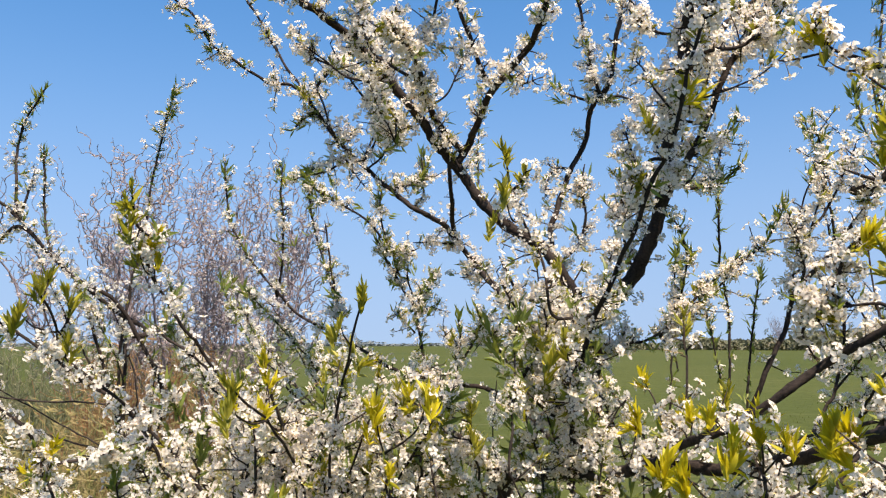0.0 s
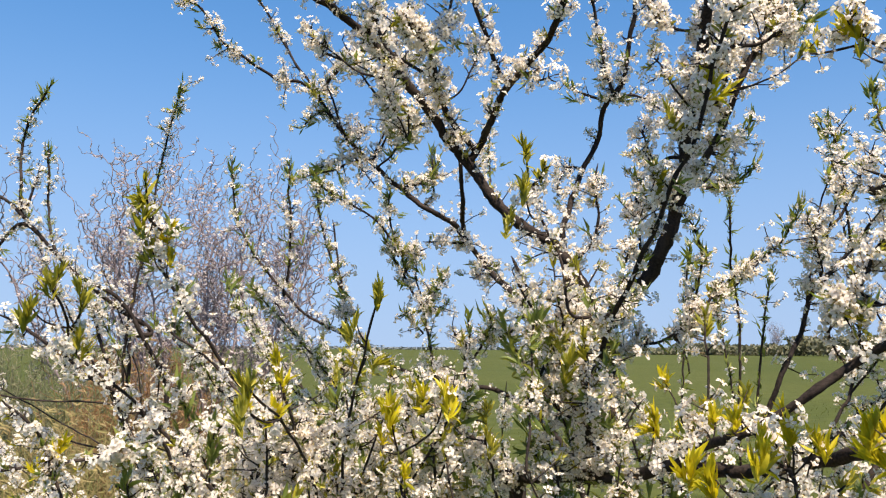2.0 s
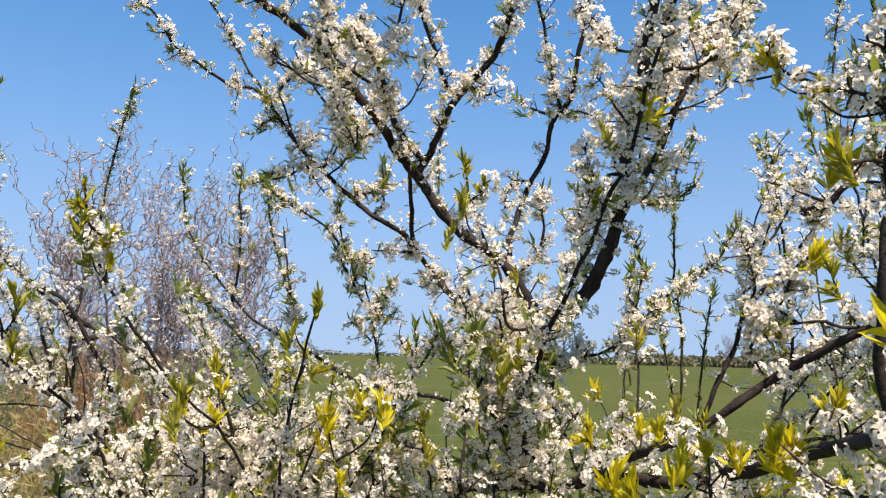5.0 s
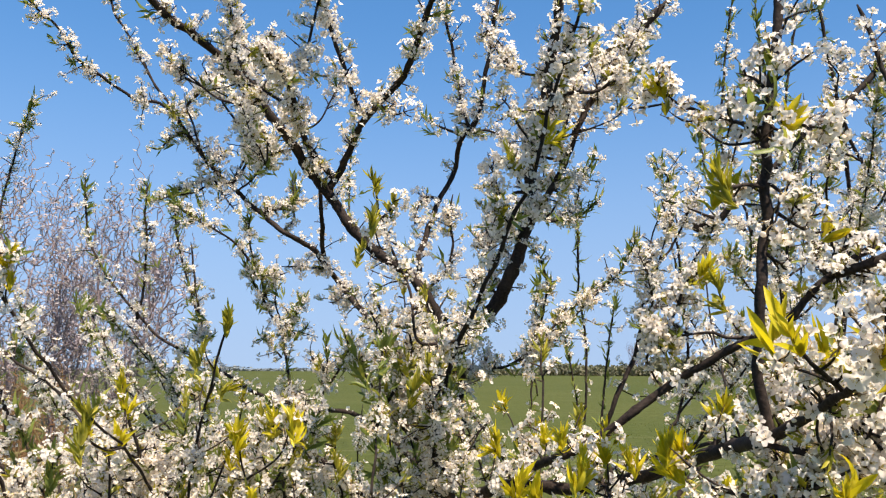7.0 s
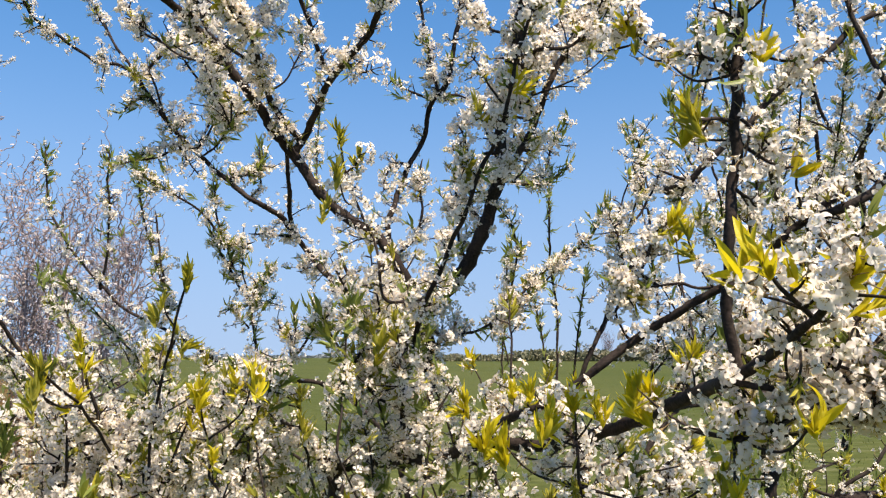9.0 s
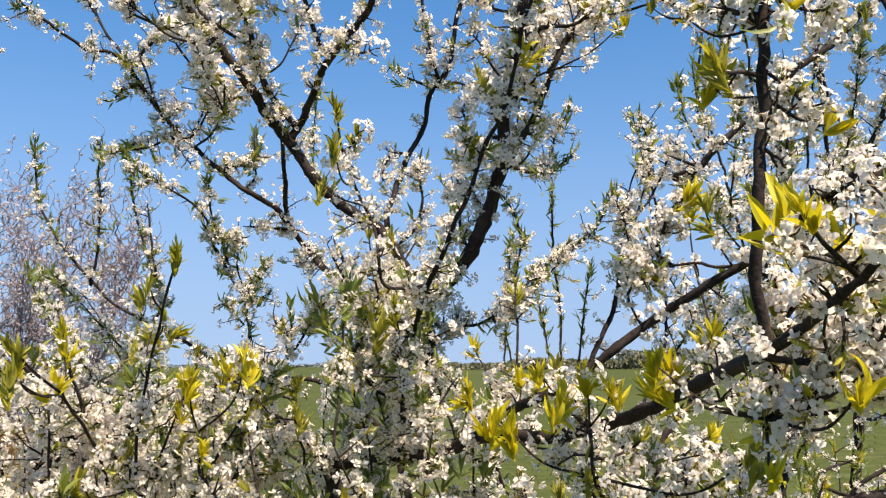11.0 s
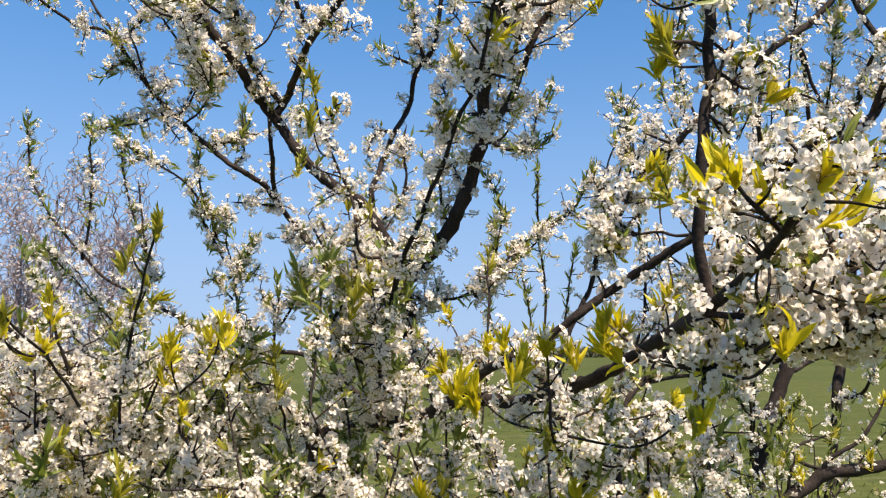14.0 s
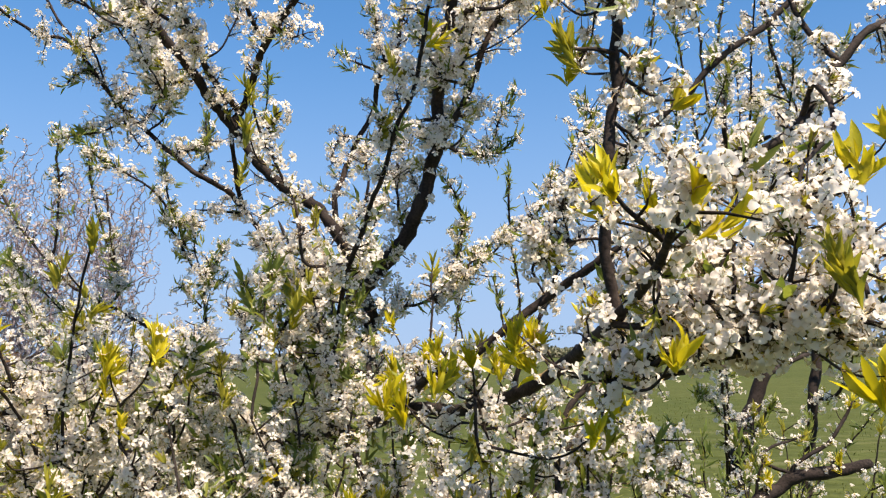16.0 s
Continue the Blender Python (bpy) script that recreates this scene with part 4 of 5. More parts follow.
branch(plum, [(0.361, 0.980, 1.463), (0.339, 0.900, 1.455), (0.341, 0.900, 1.424), (0.344, 0.900, 1.394)], 2.7, 1.6, 65, 0, 1, 3)
branch(plum, [(0.159, 1.671, 0.636), (0.481, 1.050, 1.255), (0.482, 1.050, 1.297), (0.482, 1.060, 1.345), (0.489, 1.070, 1.394), (0.509, 1.080, 1.437), (0.547, 1.090, 1.474), (0.578, 1.100, 1.513), (0.607, 1.120, 1.561)], 7.6, 3.6, 40, 0, 1, 1)
branch(plum, [(0.486, 1.065, 1.372), (0.484, 1.060, 1.374), (0.524, 1.080, 1.404), (0.558, 1.100, 1.417), (0.602, 1.120, 1.434)], 3.0, 1.8, 40, 0.3, 1, 2)
branch(plum, [(0.144, 1.634, 1.349), (0.142, 1.630, 1.343), (0.091, 1.600, 1.372), (0.043, 1.580, 1.416), (0.006, 1.560, 1.445), (-0.046, 1.560, 1.464), (-0.101, 1.600, 1.466)], 6.3, 4.9, 133, 0, 1, 0)
branch(plum, [(-0.101, 1.600, 1.466), (-0.155, 1.610, 1.457), (-0.221, 1.620, 1.448), (-0.275, 1.620, 1.446), (-0.340, 1.620, 1.453)], 4.0, 2.9, 133, 0, 1, 0)
branch(back, [(0.354, 2.047, 1.155), (0.339, 2.050, 1.169), (0.285, 2.080, 1.337), (0.205, 2.100, 1.431), (0.177, 2.100, 1.456), (0.135, 2.100, 1.479), (0.093, 2.100, 1.493), (0.044, 2.100, 1.497), (-0.006, 2.100, 1.507)], 9.6, 4.8, 18, 0, 1, 0)
branch(back, [(0.034, 2.100, 1.500), (0.030, 2.100, 1.584), (0.027, 2.100, 1.626)], 3.4, 2.7, 20, 0, 1, 0)
branch(back, [(0.367, 2.025, 0.791), (0.232, 2.100, 1.134), (0.064, 2.100, 1.307), (0.022, 2.100, 1.327), (-0.013, 2.100, 1.348), (-0.069, 2.100, 1.382)], 5.0, 3.7, 40, 0, 1, 0)
branch(back, [(0.023, 2.100, 1.497), (-0.016, 2.050, 1.475), (-0.040, 2.070, 1.529), (-0.055, 2.100, 1.598), (-0.082, 2.240, 1.708), (-0.109, 2.220, 1.748), (-0.141, 2.200, 1.807), (-0.179, 2.200, 1.883)], 4.2, 2.8, 75, 0, 1, 1)
branch(back, [(-0.082, 2.240, 1.708), (-0.075, 2.240, 1.704), (-0.043, 2.200, 1.747), (-0.024, 2.200, 1.792)], 3.6, 2.1, 75, 0, 1, 0)
branch(back, [(-0.126, 2.209, 1.780), (-0.126, 2.200, 1.777), (-0.096, 2.200, 1.837), (-0.066, 2.200, 1.852)], 3.6, 2.1, 75, 0, 1, 0)
branch(back, [(-0.158, 2.200, 1.842), (-0.141, 2.200, 1.852), (-0.164, 2.200, 1.883), (-0.202, 2.190, 1.927), (-0.246, 2.180, 1.954), (-0.300, 2.190, 1.985), (-0.363, 2.200, 2.028)], 3.6, 2.2, 95, 0, 1, 1)
branch(back, [(0.031, 2.100, 1.549), (0.070, 2.030, 1.595), (0.090, 1.950, 1.644), (0.079, 1.900, 1.682)], 3.4, 1.8, 70, 0, 0.7, 1)
branch(back, [(0.031, 2.100, 1.535), (0.040, 2.060, 1.598), (0.038, 2.000, 1.666)], 3.4, 1.9, 70, 0, 0.7, 1)
branch(back, [(0.001, 2.100, 1.506), (-0.120, 2.120, 1.534), (-0.209, 2.150, 1.584), (-0.304, 2.200, 1.635), (-0.392, 2.234, 1.681), (-0.450, 2.250, 1.742), (-0.534, 2.270, 1.837), (-0.582, 2.280, 1.921), (-0.596, 2.290, 1.958), (-0.609, 2.300, 2.031), (-0.617, 2.310, 2.114)], 4.8, 2.5, 55, 0, 1, 1)
branch(back, [(-0.445, 2.249, 1.736), (-0.450, 2.250, 1.727), (-0.433, 2.220, 1.809), (-0.431, 2.220, 1.916), (-0.434, 2.200, 2.005), (-0.432, 2.190, 2.080)], 3.7, 2.2, 55, 0, 1, 1)
branch(back, [(-0.295, 2.195, 1.630), (-0.274, 2.200, 1.672), (-0.314, 2.200, 1.807), (-0.346, 2.200, 1.913), (-0.363, 2.200, 2.036)], 3.6, 2.2, 70, 0, 1, 1)
branch(back, [(-0.274, 2.200, 1.672), (-0.291, 2.200, 1.762), (-0.307, 2.200, 1.867), (-0.316, 2.200, 1.928)], 3.6, 2.2, 60, 0, 1, 0)
branch(bush, [(-0.975, 2.569, 1.247), (-0.966, 2.500, 1.548), (-0.942, 2.500, 1.750), (-0.914, 2.500, 1.904), (-0.894, 2.500, 2.043), (-0.888, 2.500, 2.113), (-0.869, 2.500, 2.192), (-0.852, 2.480, 2.249), (-0.820, 2.430, 2.305), (-0.792, 2.400, 2.357)], 5.4, 2.6, 45, 0, 1, 1)
branch(bush, [(-0.976, 2.573, 1.098), (-0.845, 2.537, 1.432), (-0.920, 2.500, 1.631), (-0.980, 2.470, 1.731), (-1.087, 2.440, 1.796), (-1.183, 2.420, 1.894), (-1.235, 2.400, 1.966), (-1.252, 2.400, 2.058), (-1.280, 2.450, 2.154), (-1.265, 2.450, 2.250), (-1.212, 2.400, 2.296), (-1.167, 2.370, 2.347)], 8.2, 3.2, 60, 0.1, 0.95, 1)
branch(bush, [(-0.970, 2.560, 1.620), (-0.921, 2.600, 1.633), (-1.028, 2.550, 1.718), (-1.096, 2.500, 1.784)], 8.0, 5.6, 40, 0, 1, 0)
branch(bush, [(-0.974, 2.567, 1.322), (-1.056, 2.517, 1.647), (-1.159, 2.600, 1.809), (-1.282, 2.700, 1.909), (-1.355, 2.800, 2.037), (-1.365, 2.800, 2.154), (-1.371, 2.800, 2.263)], 5.3, 4.1, 45, 0, 1, 1)
branch(bush, [(-1.230, 2.402, 1.959), (-1.229, 2.390, 1.957), (-1.268, 2.380, 1.996), (-1.321, 2.370, 2.028)], 6.2, 3.5, 50, 0, 1, 0)
branch(bush, [(-1.183, 2.420, 1.894), (-1.234, 2.400, 1.941), (-1.319, 2.400, 1.859)], 6.1, 4.4, 50, 0, 1, 0)
branch(bush, [(-1.235, 2.400, 1.966), (-1.214, 2.400, 2.042), (-1.198, 2.400, 2.109)], 4.4, 2.6, 60, 0, 1, 0)
branch(front, [(-0.300, 1.400, 1.420), (-0.250, 1.420, 1.430), (-0.294, 1.400, 1.473), (-0.332, 1.360, 1.517), (-0.371, 1.330, 1.572), (-0.395, 1.300, 1.616), (-0.421, 1.280, 1.659), (-0.440, 1.250, 1.700), (-0.429, 1.200, 1.738), (-0.418, 1.120, 1.767), (-0.407, 1.076, 1.802)], 3.9, 1.6, 70, 0.05, 0.9, 3)
branch(front, [(-0.429, 1.200, 1.738), (-0.411, 1.180, 1.743), (-0.404, 1.170, 1.750)], 2.3, 1.5, 20, 0, 1, 2)
branch(front, [(-0.329, 1.473, 0.973), (-0.260, 1.450, 1.312), (-0.361, 1.480, 1.490), (-0.428, 1.500, 1.559), (-0.468, 1.510, 1.589), (-0.517, 1.500, 1.629)], 3.4, 2.4, 65, 0, 1, 0)
branch(front, [(-0.327, 1.468, 1.018), (-0.373, 1.307, 1.312), (-0.452, 1.220, 1.502), (-0.470, 1.200, 1.527), (-0.499, 1.190, 1.551), (-0.534, 1.179, 1.583), (-0.509, 1.100, 1.621), (-0.511, 1.040, 1.676)], 3.9, 1.6, 60, 0, 0.9, 3)
branch(front, [(-0.514, 1.120, 1.614), (-0.491, 1.100, 1.636), (-0.488, 1.080, 1.665)], 2.2, 1.4, 25, 0, 1, 3)
branch(front, [(-0.327, 1.468, 1.018), (-0.350, 1.290, 1.356), (-0.505, 1.290, 1.517), (-0.532, 1.290, 1.530), (-0.594, 1.290, 1.573), (-0.649, 1.290, 1.611), (-0.703, 1.290, 1.638)], 3.5, 2.4, 55, 0, 1, 0)
branch(front, [(-0.331, 1.477, 0.927), (-0.271, 1.968, 1.372), (-0.438, 1.800, 1.443), (-0.537, 1.700, 1.413), (-0.579, 1.600, 1.403), (-0.641, 1.520, 1.396), (-0.707, 1.471, 1.390), (-0.783, 1.450, 1.379)], 4.0, 2.7, 55, 0, 1, 0)
branch(front, [(-0.331, 1.477, 0.927), (-0.199, 1.375, 1.226), (-0.172, 1.300, 1.436), (-0.154, 1.250, 1.524), (-0.137, 1.200, 1.575), (-0.123, 1.180, 1.631), (-0.110, 1.167, 1.674)], 3.6, 1.6, 60, 0, 0.85, 3)
branch(front, [(-0.282, 1.405, 1.461), (-0.256, 1.350, 1.464), (-0.269, 1.320, 1.520), (-0.277, 1.300, 1.577)], 3.0, 2.0, 50, 0, 0.7, 2)
branch(front, [(-0.329, 1.473, 0.973), (-0.221, 1.375, 1.337), (-0.252, 1.200, 1.495), (-0.266, 1.120, 1.524), (-0.279, 1.080, 1.552)], 3.4, 1.7, 50, 0, 0.7, 3)
branch(front, [(-0.333, 1.482, 0.882), (0.091, 1.570, 1.144), (0.063, 1.450, 1.360), (0.047, 1.380, 1.434), (0.042, 1.300, 1.504)], 3.5, 1.9, 60, 0, 0.8, 3)
branch(front, [(-0.331, 1.477, 0.927), (-0.524, 1.300, 1.218), (-0.627, 1.300, 1.444), (-0.655, 1.300, 1.482), (-0.692, 1.300, 1.512)], 3.4, 2.2, 60, 0, 1, 0)
branch(front, [(-0.335, 1.486, 0.836), (0.068, 1.160, 1.083), (-0.028, 1.200, 1.315), (-0.052, 1.210, 1.351), (-0.079, 1.230, 1.386), (-0.088, 1.250, 1.438)], 4.1, 2.0, 60, 0, 1, 0)
branch(shoots, [(0.780, 2.300, 1.350), (0.777, 2.300, 1.369), (0.781, 2.300, 1.475), (0.788, 2.300, 1.582), (0.788, 2.304, 1.699), (0.754, 2.250, 1.812), (0.727, 2.170, 1.909), (0.727, 2.170, 1.999)], 3.9, 3.0, 8, 0.2, 1, 1)
branch(shoots, [(0.777, 2.300, 1.369), (0.820, 2.300, 1.369), (0.830, 2.300, 1.475), (0.849, 2.300, 1.613), (0.869, 2.300, 1.738), (0.885, 2.300, 1.816)], 3.9, 2.4, 4, 0, 1, 1)
branch(shoots, [(0.751, 2.285, 0.877), (0.523, 1.980, 1.143), (0.530, 1.980, 1.401), (0.532, 1.980, 1.453), (0.539, 1.980, 1.558), (0.548, 1.980, 1.665), (0.555, 1.980, 1.773), (0.563, 1.980, 1.827)], 3.2, 2.0, 20, 0.3, 1, 1)
branch(shoots, [(0.762, 2.291, 1.055), (0.741, 2.200, 1.351), (0.720, 2.200, 1.554), (0.711, 2.200, 1.613), (0.688, 2.200, 1.702)], 3.2, 2.2, 25, 0, 1, 1)
branch(side, [(0.615, 1.620, 1.273), (0.850, 1.782, 1.570), (0.831, 1.750, 1.801), (0.825, 1.740, 1.848), (0.809, 1.730, 1.918), (0.817, 1.760, 1.986), (0.810, 1.780, 2.028), (0.807, 1.800, 2.086)], 4.3, 2.2, 35, 0.3, 1, 1)
branch(side, [(0.600, 1.620, 1.400), (0.580, 1.620, 1.437), (0.602, 1.600, 1.513), (0.626, 1.600, 1.566), (0.660, 1.610, 1.620), (0.672, 1.600, 1.685), (0.704, 1.600, 1.729), (0.807, 1.700, 1.795), (0.809, 1.600, 1.850), (0.756, 1.430, 1.883)], 5.6, 3.1, 60, 0.2, 1, 0)
branch(side, [(0.775, 1.492, 1.871), (0.751, 1.500, 1.876), (0.761, 1.420, 1.880), (0.783, 1.410, 1.913), (0.826, 1.400, 1.951), (0.862, 1.390, 1.983), (0.905, 1.380, 2.032), (0.980, 1.380, 2.092), (1.044, 1.380, 2.141), (1.097, 1.380, 2.196), (1.172, 1.380, 2.237), (1.244, 1.380, 2.296), (1.352, 1.380, 2.385)], 6.4, 5.6, 45, 0, 1, 0)
branch(side, [(0.761, 1.420, 1.880), (0.730, 1.430, 1.894), (0.711, 1.450, 1.909)], 3.4, 2.0, 55, 0, 1, 0)
branch(side, [(0.783, 1.410, 1.913), (0.783, 1.450, 1.967), (0.801, 1.500, 2.063), (0.797, 1.500, 2.109)], 2.4, 1.6, 40, 0, 1, 1)
branch(side, [(0.600, 1.620, 1.400), (1.669, 1.950, 1.646), (1.497, 1.950, 2.083), (1.459, 1.950, 2.144), (1.422, 1.940, 2.201), (1.394, 1.930, 2.259), (1.359, 1.900, 2.294)], 4.2, 4.6, 40, 0, 1, 0)
branch(side, [(1.449, 1.947, 2.160), (1.444, 1.940, 2.156), (1.371, 1.930, 2.173), (1.297, 1.920, 2.143)], 3.7, 2.1, 50, 0, 1, 1)
branch(right, [(1.441, 2.359, 1.009), (1.448, 2.360, 1.029), (1.461, 2.360, 1.111), (1.493, 2.370, 1.226), (1.547, 2.385, 1.342), (1.589, 2.380, 1.445), (1.614, 2.380, 1.532), (1.621, 2.360, 1.637), (1.605, 2.300, 1.772)], 26.7, 16.4, 10, 0.5, 1, 0)
branch(right, [(1.588, 2.380, 1.437), (1.651, 2.400, 1.453), (1.716, 2.420, 1.479), (1.851, 2.450, 1.515)], 10.6, 6.5, 15, 0, 1, 0)
branch(right, [(1.605, 2.300, 1.772), (1.426, 2.100, 1.874), (1.178, 1.800, 1.956), (1.106, 1.700, 2.009), (1.118, 1.700, 2.103), (1.137, 1.700, 2.185)], 10.4, 4.0, 70, 0, 1, 0)
branch(right, [(1.605, 2.300, 1.772), (1.587, 2.200, 1.946), (1.515, 2.100, 2.171), (1.473, 2.050, 2.302), (1.426, 2.000, 2.362), (1.408, 2.000, 2.491), (1.389, 2.000, 2.630)], 7.4, 4.3, 60, 0, 1, 1)
branch(right, [(1.144, 1.750, 1.980), (1.215, 1.900, 2.167), (1.253, 1.970, 2.316), (1.277, 1.970, 2.443), (1.303, 1.970, 2.581)], 3.7, 3.0, 25, 0, 1, 1)
branch(right, [(1.440, 2.360, 1.050), (1.167, 1.900, 1.572), (1.077, 1.900, 2.015), (1.024, 1.900, 2.187), (1.031, 1.900, 2.290), (1.049, 1.900, 2.411), (1.070, 1.900, 2.549)], 4.0, 2.8, 40, 0, 1, 1)
branch(right, [(1.440, 2.360, 1.050), (1.191, 1.900, 1.613), (1.141, 1.900, 2.075), (1.117, 1.900, 2.221), (1.098, 1.900, 2.310), (1.094, 1.900, 2.384)], 4.0, 2.7, 25, 0, 1, 1)
branch(right, [(1.137, 1.900, 2.102), (1.173, 1.900, 2.106), (1.165, 1.900, 2.254), (1.157, 1.900, 2.344), (1.150, 1.900, 2.419), (1.137, 1.900, 2.558)], 3.3, 2.8, 20, 0, 1, 1)
branch(right, [(1.542, 2.384, 1.331), (1.543, 2.380, 1.325), (1.367, 2.200, 1.316), (1.188, 2.000, 1.397), (1.138, 1.950, 1.414)], 6.0, 3.0, 40, 0, 1, 1)
branch(right, [(1.484, 2.367, 1.195), (1.500, 2.370, 1.192), (1.455, 2.200, 1.306), (1.446, 2.100, 1.375)], 5.9, 3.4, 20, 0, 1, 1)
branch(rear, [(1.550, 2.160, 1.050), (1.552, 2.160, 1.061), (1.570, 2.150, 1.215), (1.581, 2.140, 1.308), (1.582, 2.130, 1.371), (1.600, 2.140, 1.449), (1.620, 2.140, 1.592), (1.626, 2.100, 1.718)], 15.7, 12.7, 25, 0.3, 1, 0)
branch(rear, [(1.582, 2.130, 1.371), (1.561, 2.000, 1.392), (1.541, 1.900, 1.496)], 5.6, 3.2, 50, 0, 1, 1)
branch(rear, [(1.626, 2.100, 1.718), (1.503, 1.900, 1.843), (1.334, 1.700, 1.979), (1.234, 1.500, 2.080), (1.198, 1.400, 2.112)], 11.3, 4.1, 60, 0, 1, 1)
branch(rear, [(1.626, 2.100, 1.718), (1.475, 2.000, 1.828), (1.366, 1.900, 1.957)], 7.0, 3.8, 70, 0, 1, 1)
branch(low, [(1.118, 1.720, 1.073), (1.118, 1.720, 1.083), (1.138, 1.700, 1.179), (1.195, 1.700, 1.215), (1.231, 1.690, 1.239), (1.307, 1.680, 1.245), (1.390, 1.660, 1.263)], 18.7, 11.4, 25, 0, 1, 0)
branch(low, [(1.195, 1.700, 1.215), (1.240, 1.680, 1.277), (1.297, 1.660, 1.313), (1.348, 1.650, 1.398)], 5.5, 3.4, 25, 0.2, 1, 2)
branch(low, [(1.138, 1.700, 1.179), (1.150, 1.700, 1.253), (1.172, 1.700, 1.276)], 4.4, 2.7, 20, 0, 1, 2)
branch(low, [(1.231, 1.690, 1.239), (1.177, 1.750, 1.270), (1.284, 1.800, 1.300), (1.329, 1.800, 1.312)], 4.3, 2.6, 20, 0, 1, 3)
branch(low, [(1.100, 1.720, 0.600), (1.054, 1.660, 0.920), (0.982, 1.600, 1.115), (0.922, 1.550, 1.214), (0.838, 1.500, 1.266), (0.786, 1.450, 1.304)], 4.5, 2.4, 70, 0, 1, 2)
branch(low, [(0.846, 1.505, 1.261), (0.837, 1.500, 1.245), (0.828, 1.500, 1.297), (0.836, 1.500, 1.328)], 3.0, 2.0, 20, 0, 1, 3)
branch(plum, [(-0.196, 1.970, 2.029), (-0.166, 1.956, 2.077), (-0.151, 1.942, 2.115), (-0.156, 1.928, 2.153), (-0.169, 1.914, 2.190), (-0.162, 1.900, 2.226)], 3.2, 1.8, 120, 0, 1, 0)
branch(plum, [(-0.183, 1.970, 2.018), (-0.143, 1.952, 2.049), (-0.124, 1.935, 2.079), (-0.104, 1.917, 2.108), (-0.095, 1.900, 2.134)], 2.8, 1.6, 110, 0.1, 1, 1)
branch(back, [(-0.141, 2.200, 1.829), (-0.152, 2.175, 1.872), (-0.162, 2.150, 1.921), (-0.164, 2.125, 1.961), (-0.151, 2.100, 2.019)], 3.0, 1.8, 80, 0, 1, 1)
branch(plum, [(-0.070, 2.000, 1.933), (-0.047, 1.988, 1.959), (-0.049, 1.975, 1.984), (-0.042, 1.962, 2.016), (-0.046, 1.950, 2.052)], 2.6, 1.5, 70, 0, 1, 1)
branch(plum, [(-0.235, 1.970, 2.043), (-0.211, 1.957, 2.004), (-0.190, 1.943, 1.978), (-0.176, 1.930, 1.961)], 2.6, 1.5, 140, 0, 1, 0)
branch(plum, [(-0.250, 1.960, 2.027), (-0.284, 1.940, 2.003), (-0.317, 1.920, 1.991), (-0.346, 1.900, 1.979)], 2.8, 1.6, 60, 0.2, 1, 1)
branch(plum, [(-0.248, 1.940, 2.063), (-0.260, 1.917, 2.095), (-0.271, 1.895, 2.128), (-0.277, 1.873, 2.157), (-0.290, 1.850, 2.179)], 3.2, 2.0, 60, 0, 1, 0)
branch(plum, [(-0.242, 1.940, 2.069), (-0.222, 1.927, 2.093), (-0.200, 1.913, 2.106), (-0.180, 1.900, 2.097)], 2.4, 1.4, 130, 0, 1, 0)
branch(plum, [(-0.051, 1.660, 2.044), (-0.073, 1.640, 2.034), (-0.088, 1.620, 2.012), (-0.095, 1.600, 1.987)], 2.6, 1.5, 120, 0.1, 1, 1)
branch(plum, [(0.031, 2.050, 1.858), (0.025, 2.000, 1.885), (0.021, 1.930, 1.908), (0.021, 1.880, 1.933), (0.015, 1.830, 1.982), (0.005, 1.800, 2.030), (-0.015, 1.780, 2.076)], 6.2, 4.0, 14, 0, 1, 0)
branch(plum, [(0.424, 0.680, 1.854), (0.442, 0.673, 1.837), (0.465, 0.667, 1.830), (0.482, 0.660, 1.830)], 2.0, 1.2, 90, 0, 1, 0)
branch(plum, [(0.421, 0.680, 1.815), (0.413, 0.693, 1.830), (0.404, 0.707, 1.841), (0.393, 0.720, 1.849)], 2.0, 1.2, 80, 0, 1, 0)
branch(plum, [(0.422, 0.680, 1.776), (0.436, 0.670, 1.759), (0.447, 0.660, 1.736)], 1.9, 1.2, 90, 0, 1, 0)
branch(plum, [(0.426, 0.680, 1.866), (0.420, 0.690, 1.880), (0.407, 0.700, 1.887)], 1.9, 1.2, 90, 0, 1, 0)
branch(plum, [(0.415, 0.680, 1.709), (0.427, 0.675, 1.697), (0.440, 0.670, 1.703)], 1.8, 1.1, 70, 0, 1, 0)
branch(back, [(-0.070, 2.200, 1.684), (-0.053, 2.183, 1.720), (-0.032, 2.167, 1.752), (-0.018, 2.150, 1.779)], 2.4, 1.4, 110, 0, 1, 1)
branch(back, [(-0.081, 2.200, 1.732), (-0.095, 2.183, 1.775), (-0.090, 2.167, 1.811), (-0.097, 2.150, 1.842)], 2.4, 1.4, 110, 0, 1, 1)
branch(back, [(-0.102, 2.200, 1.754), (-0.122, 2.175, 1.797), (-0.132, 2.150, 1.835)], 2.4, 1.4, 110, 0, 1, 1)
branch(back, [(-0.069, 2.200, 1.665), (-0.041, 2.175, 1.690), (-0.012, 2.150, 1.702)], 2.4, 1.4, 110, 0, 1, 1)
branch(back, [(-0.073, 2.200, 1.628), (-0.097, 2.175, 1.654), (-0.120, 2.150, 1.676)], 2.4, 1.4, 110, 0, 1, 1)
branch(back, [(0.036, 2.050, 1.587), (0.019, 2.025, 1.608), (0.005, 2.000, 1.622)], 2.2, 1.3, 140, 0, 1, 0)
branch(back, [(0.073, 2.000, 1.612), (0.099, 1.983, 1.632), (0.117, 1.967, 1.617), (0.137, 1.950, 1.627)], 2.2, 1.3, 140, 0, 1, 0)
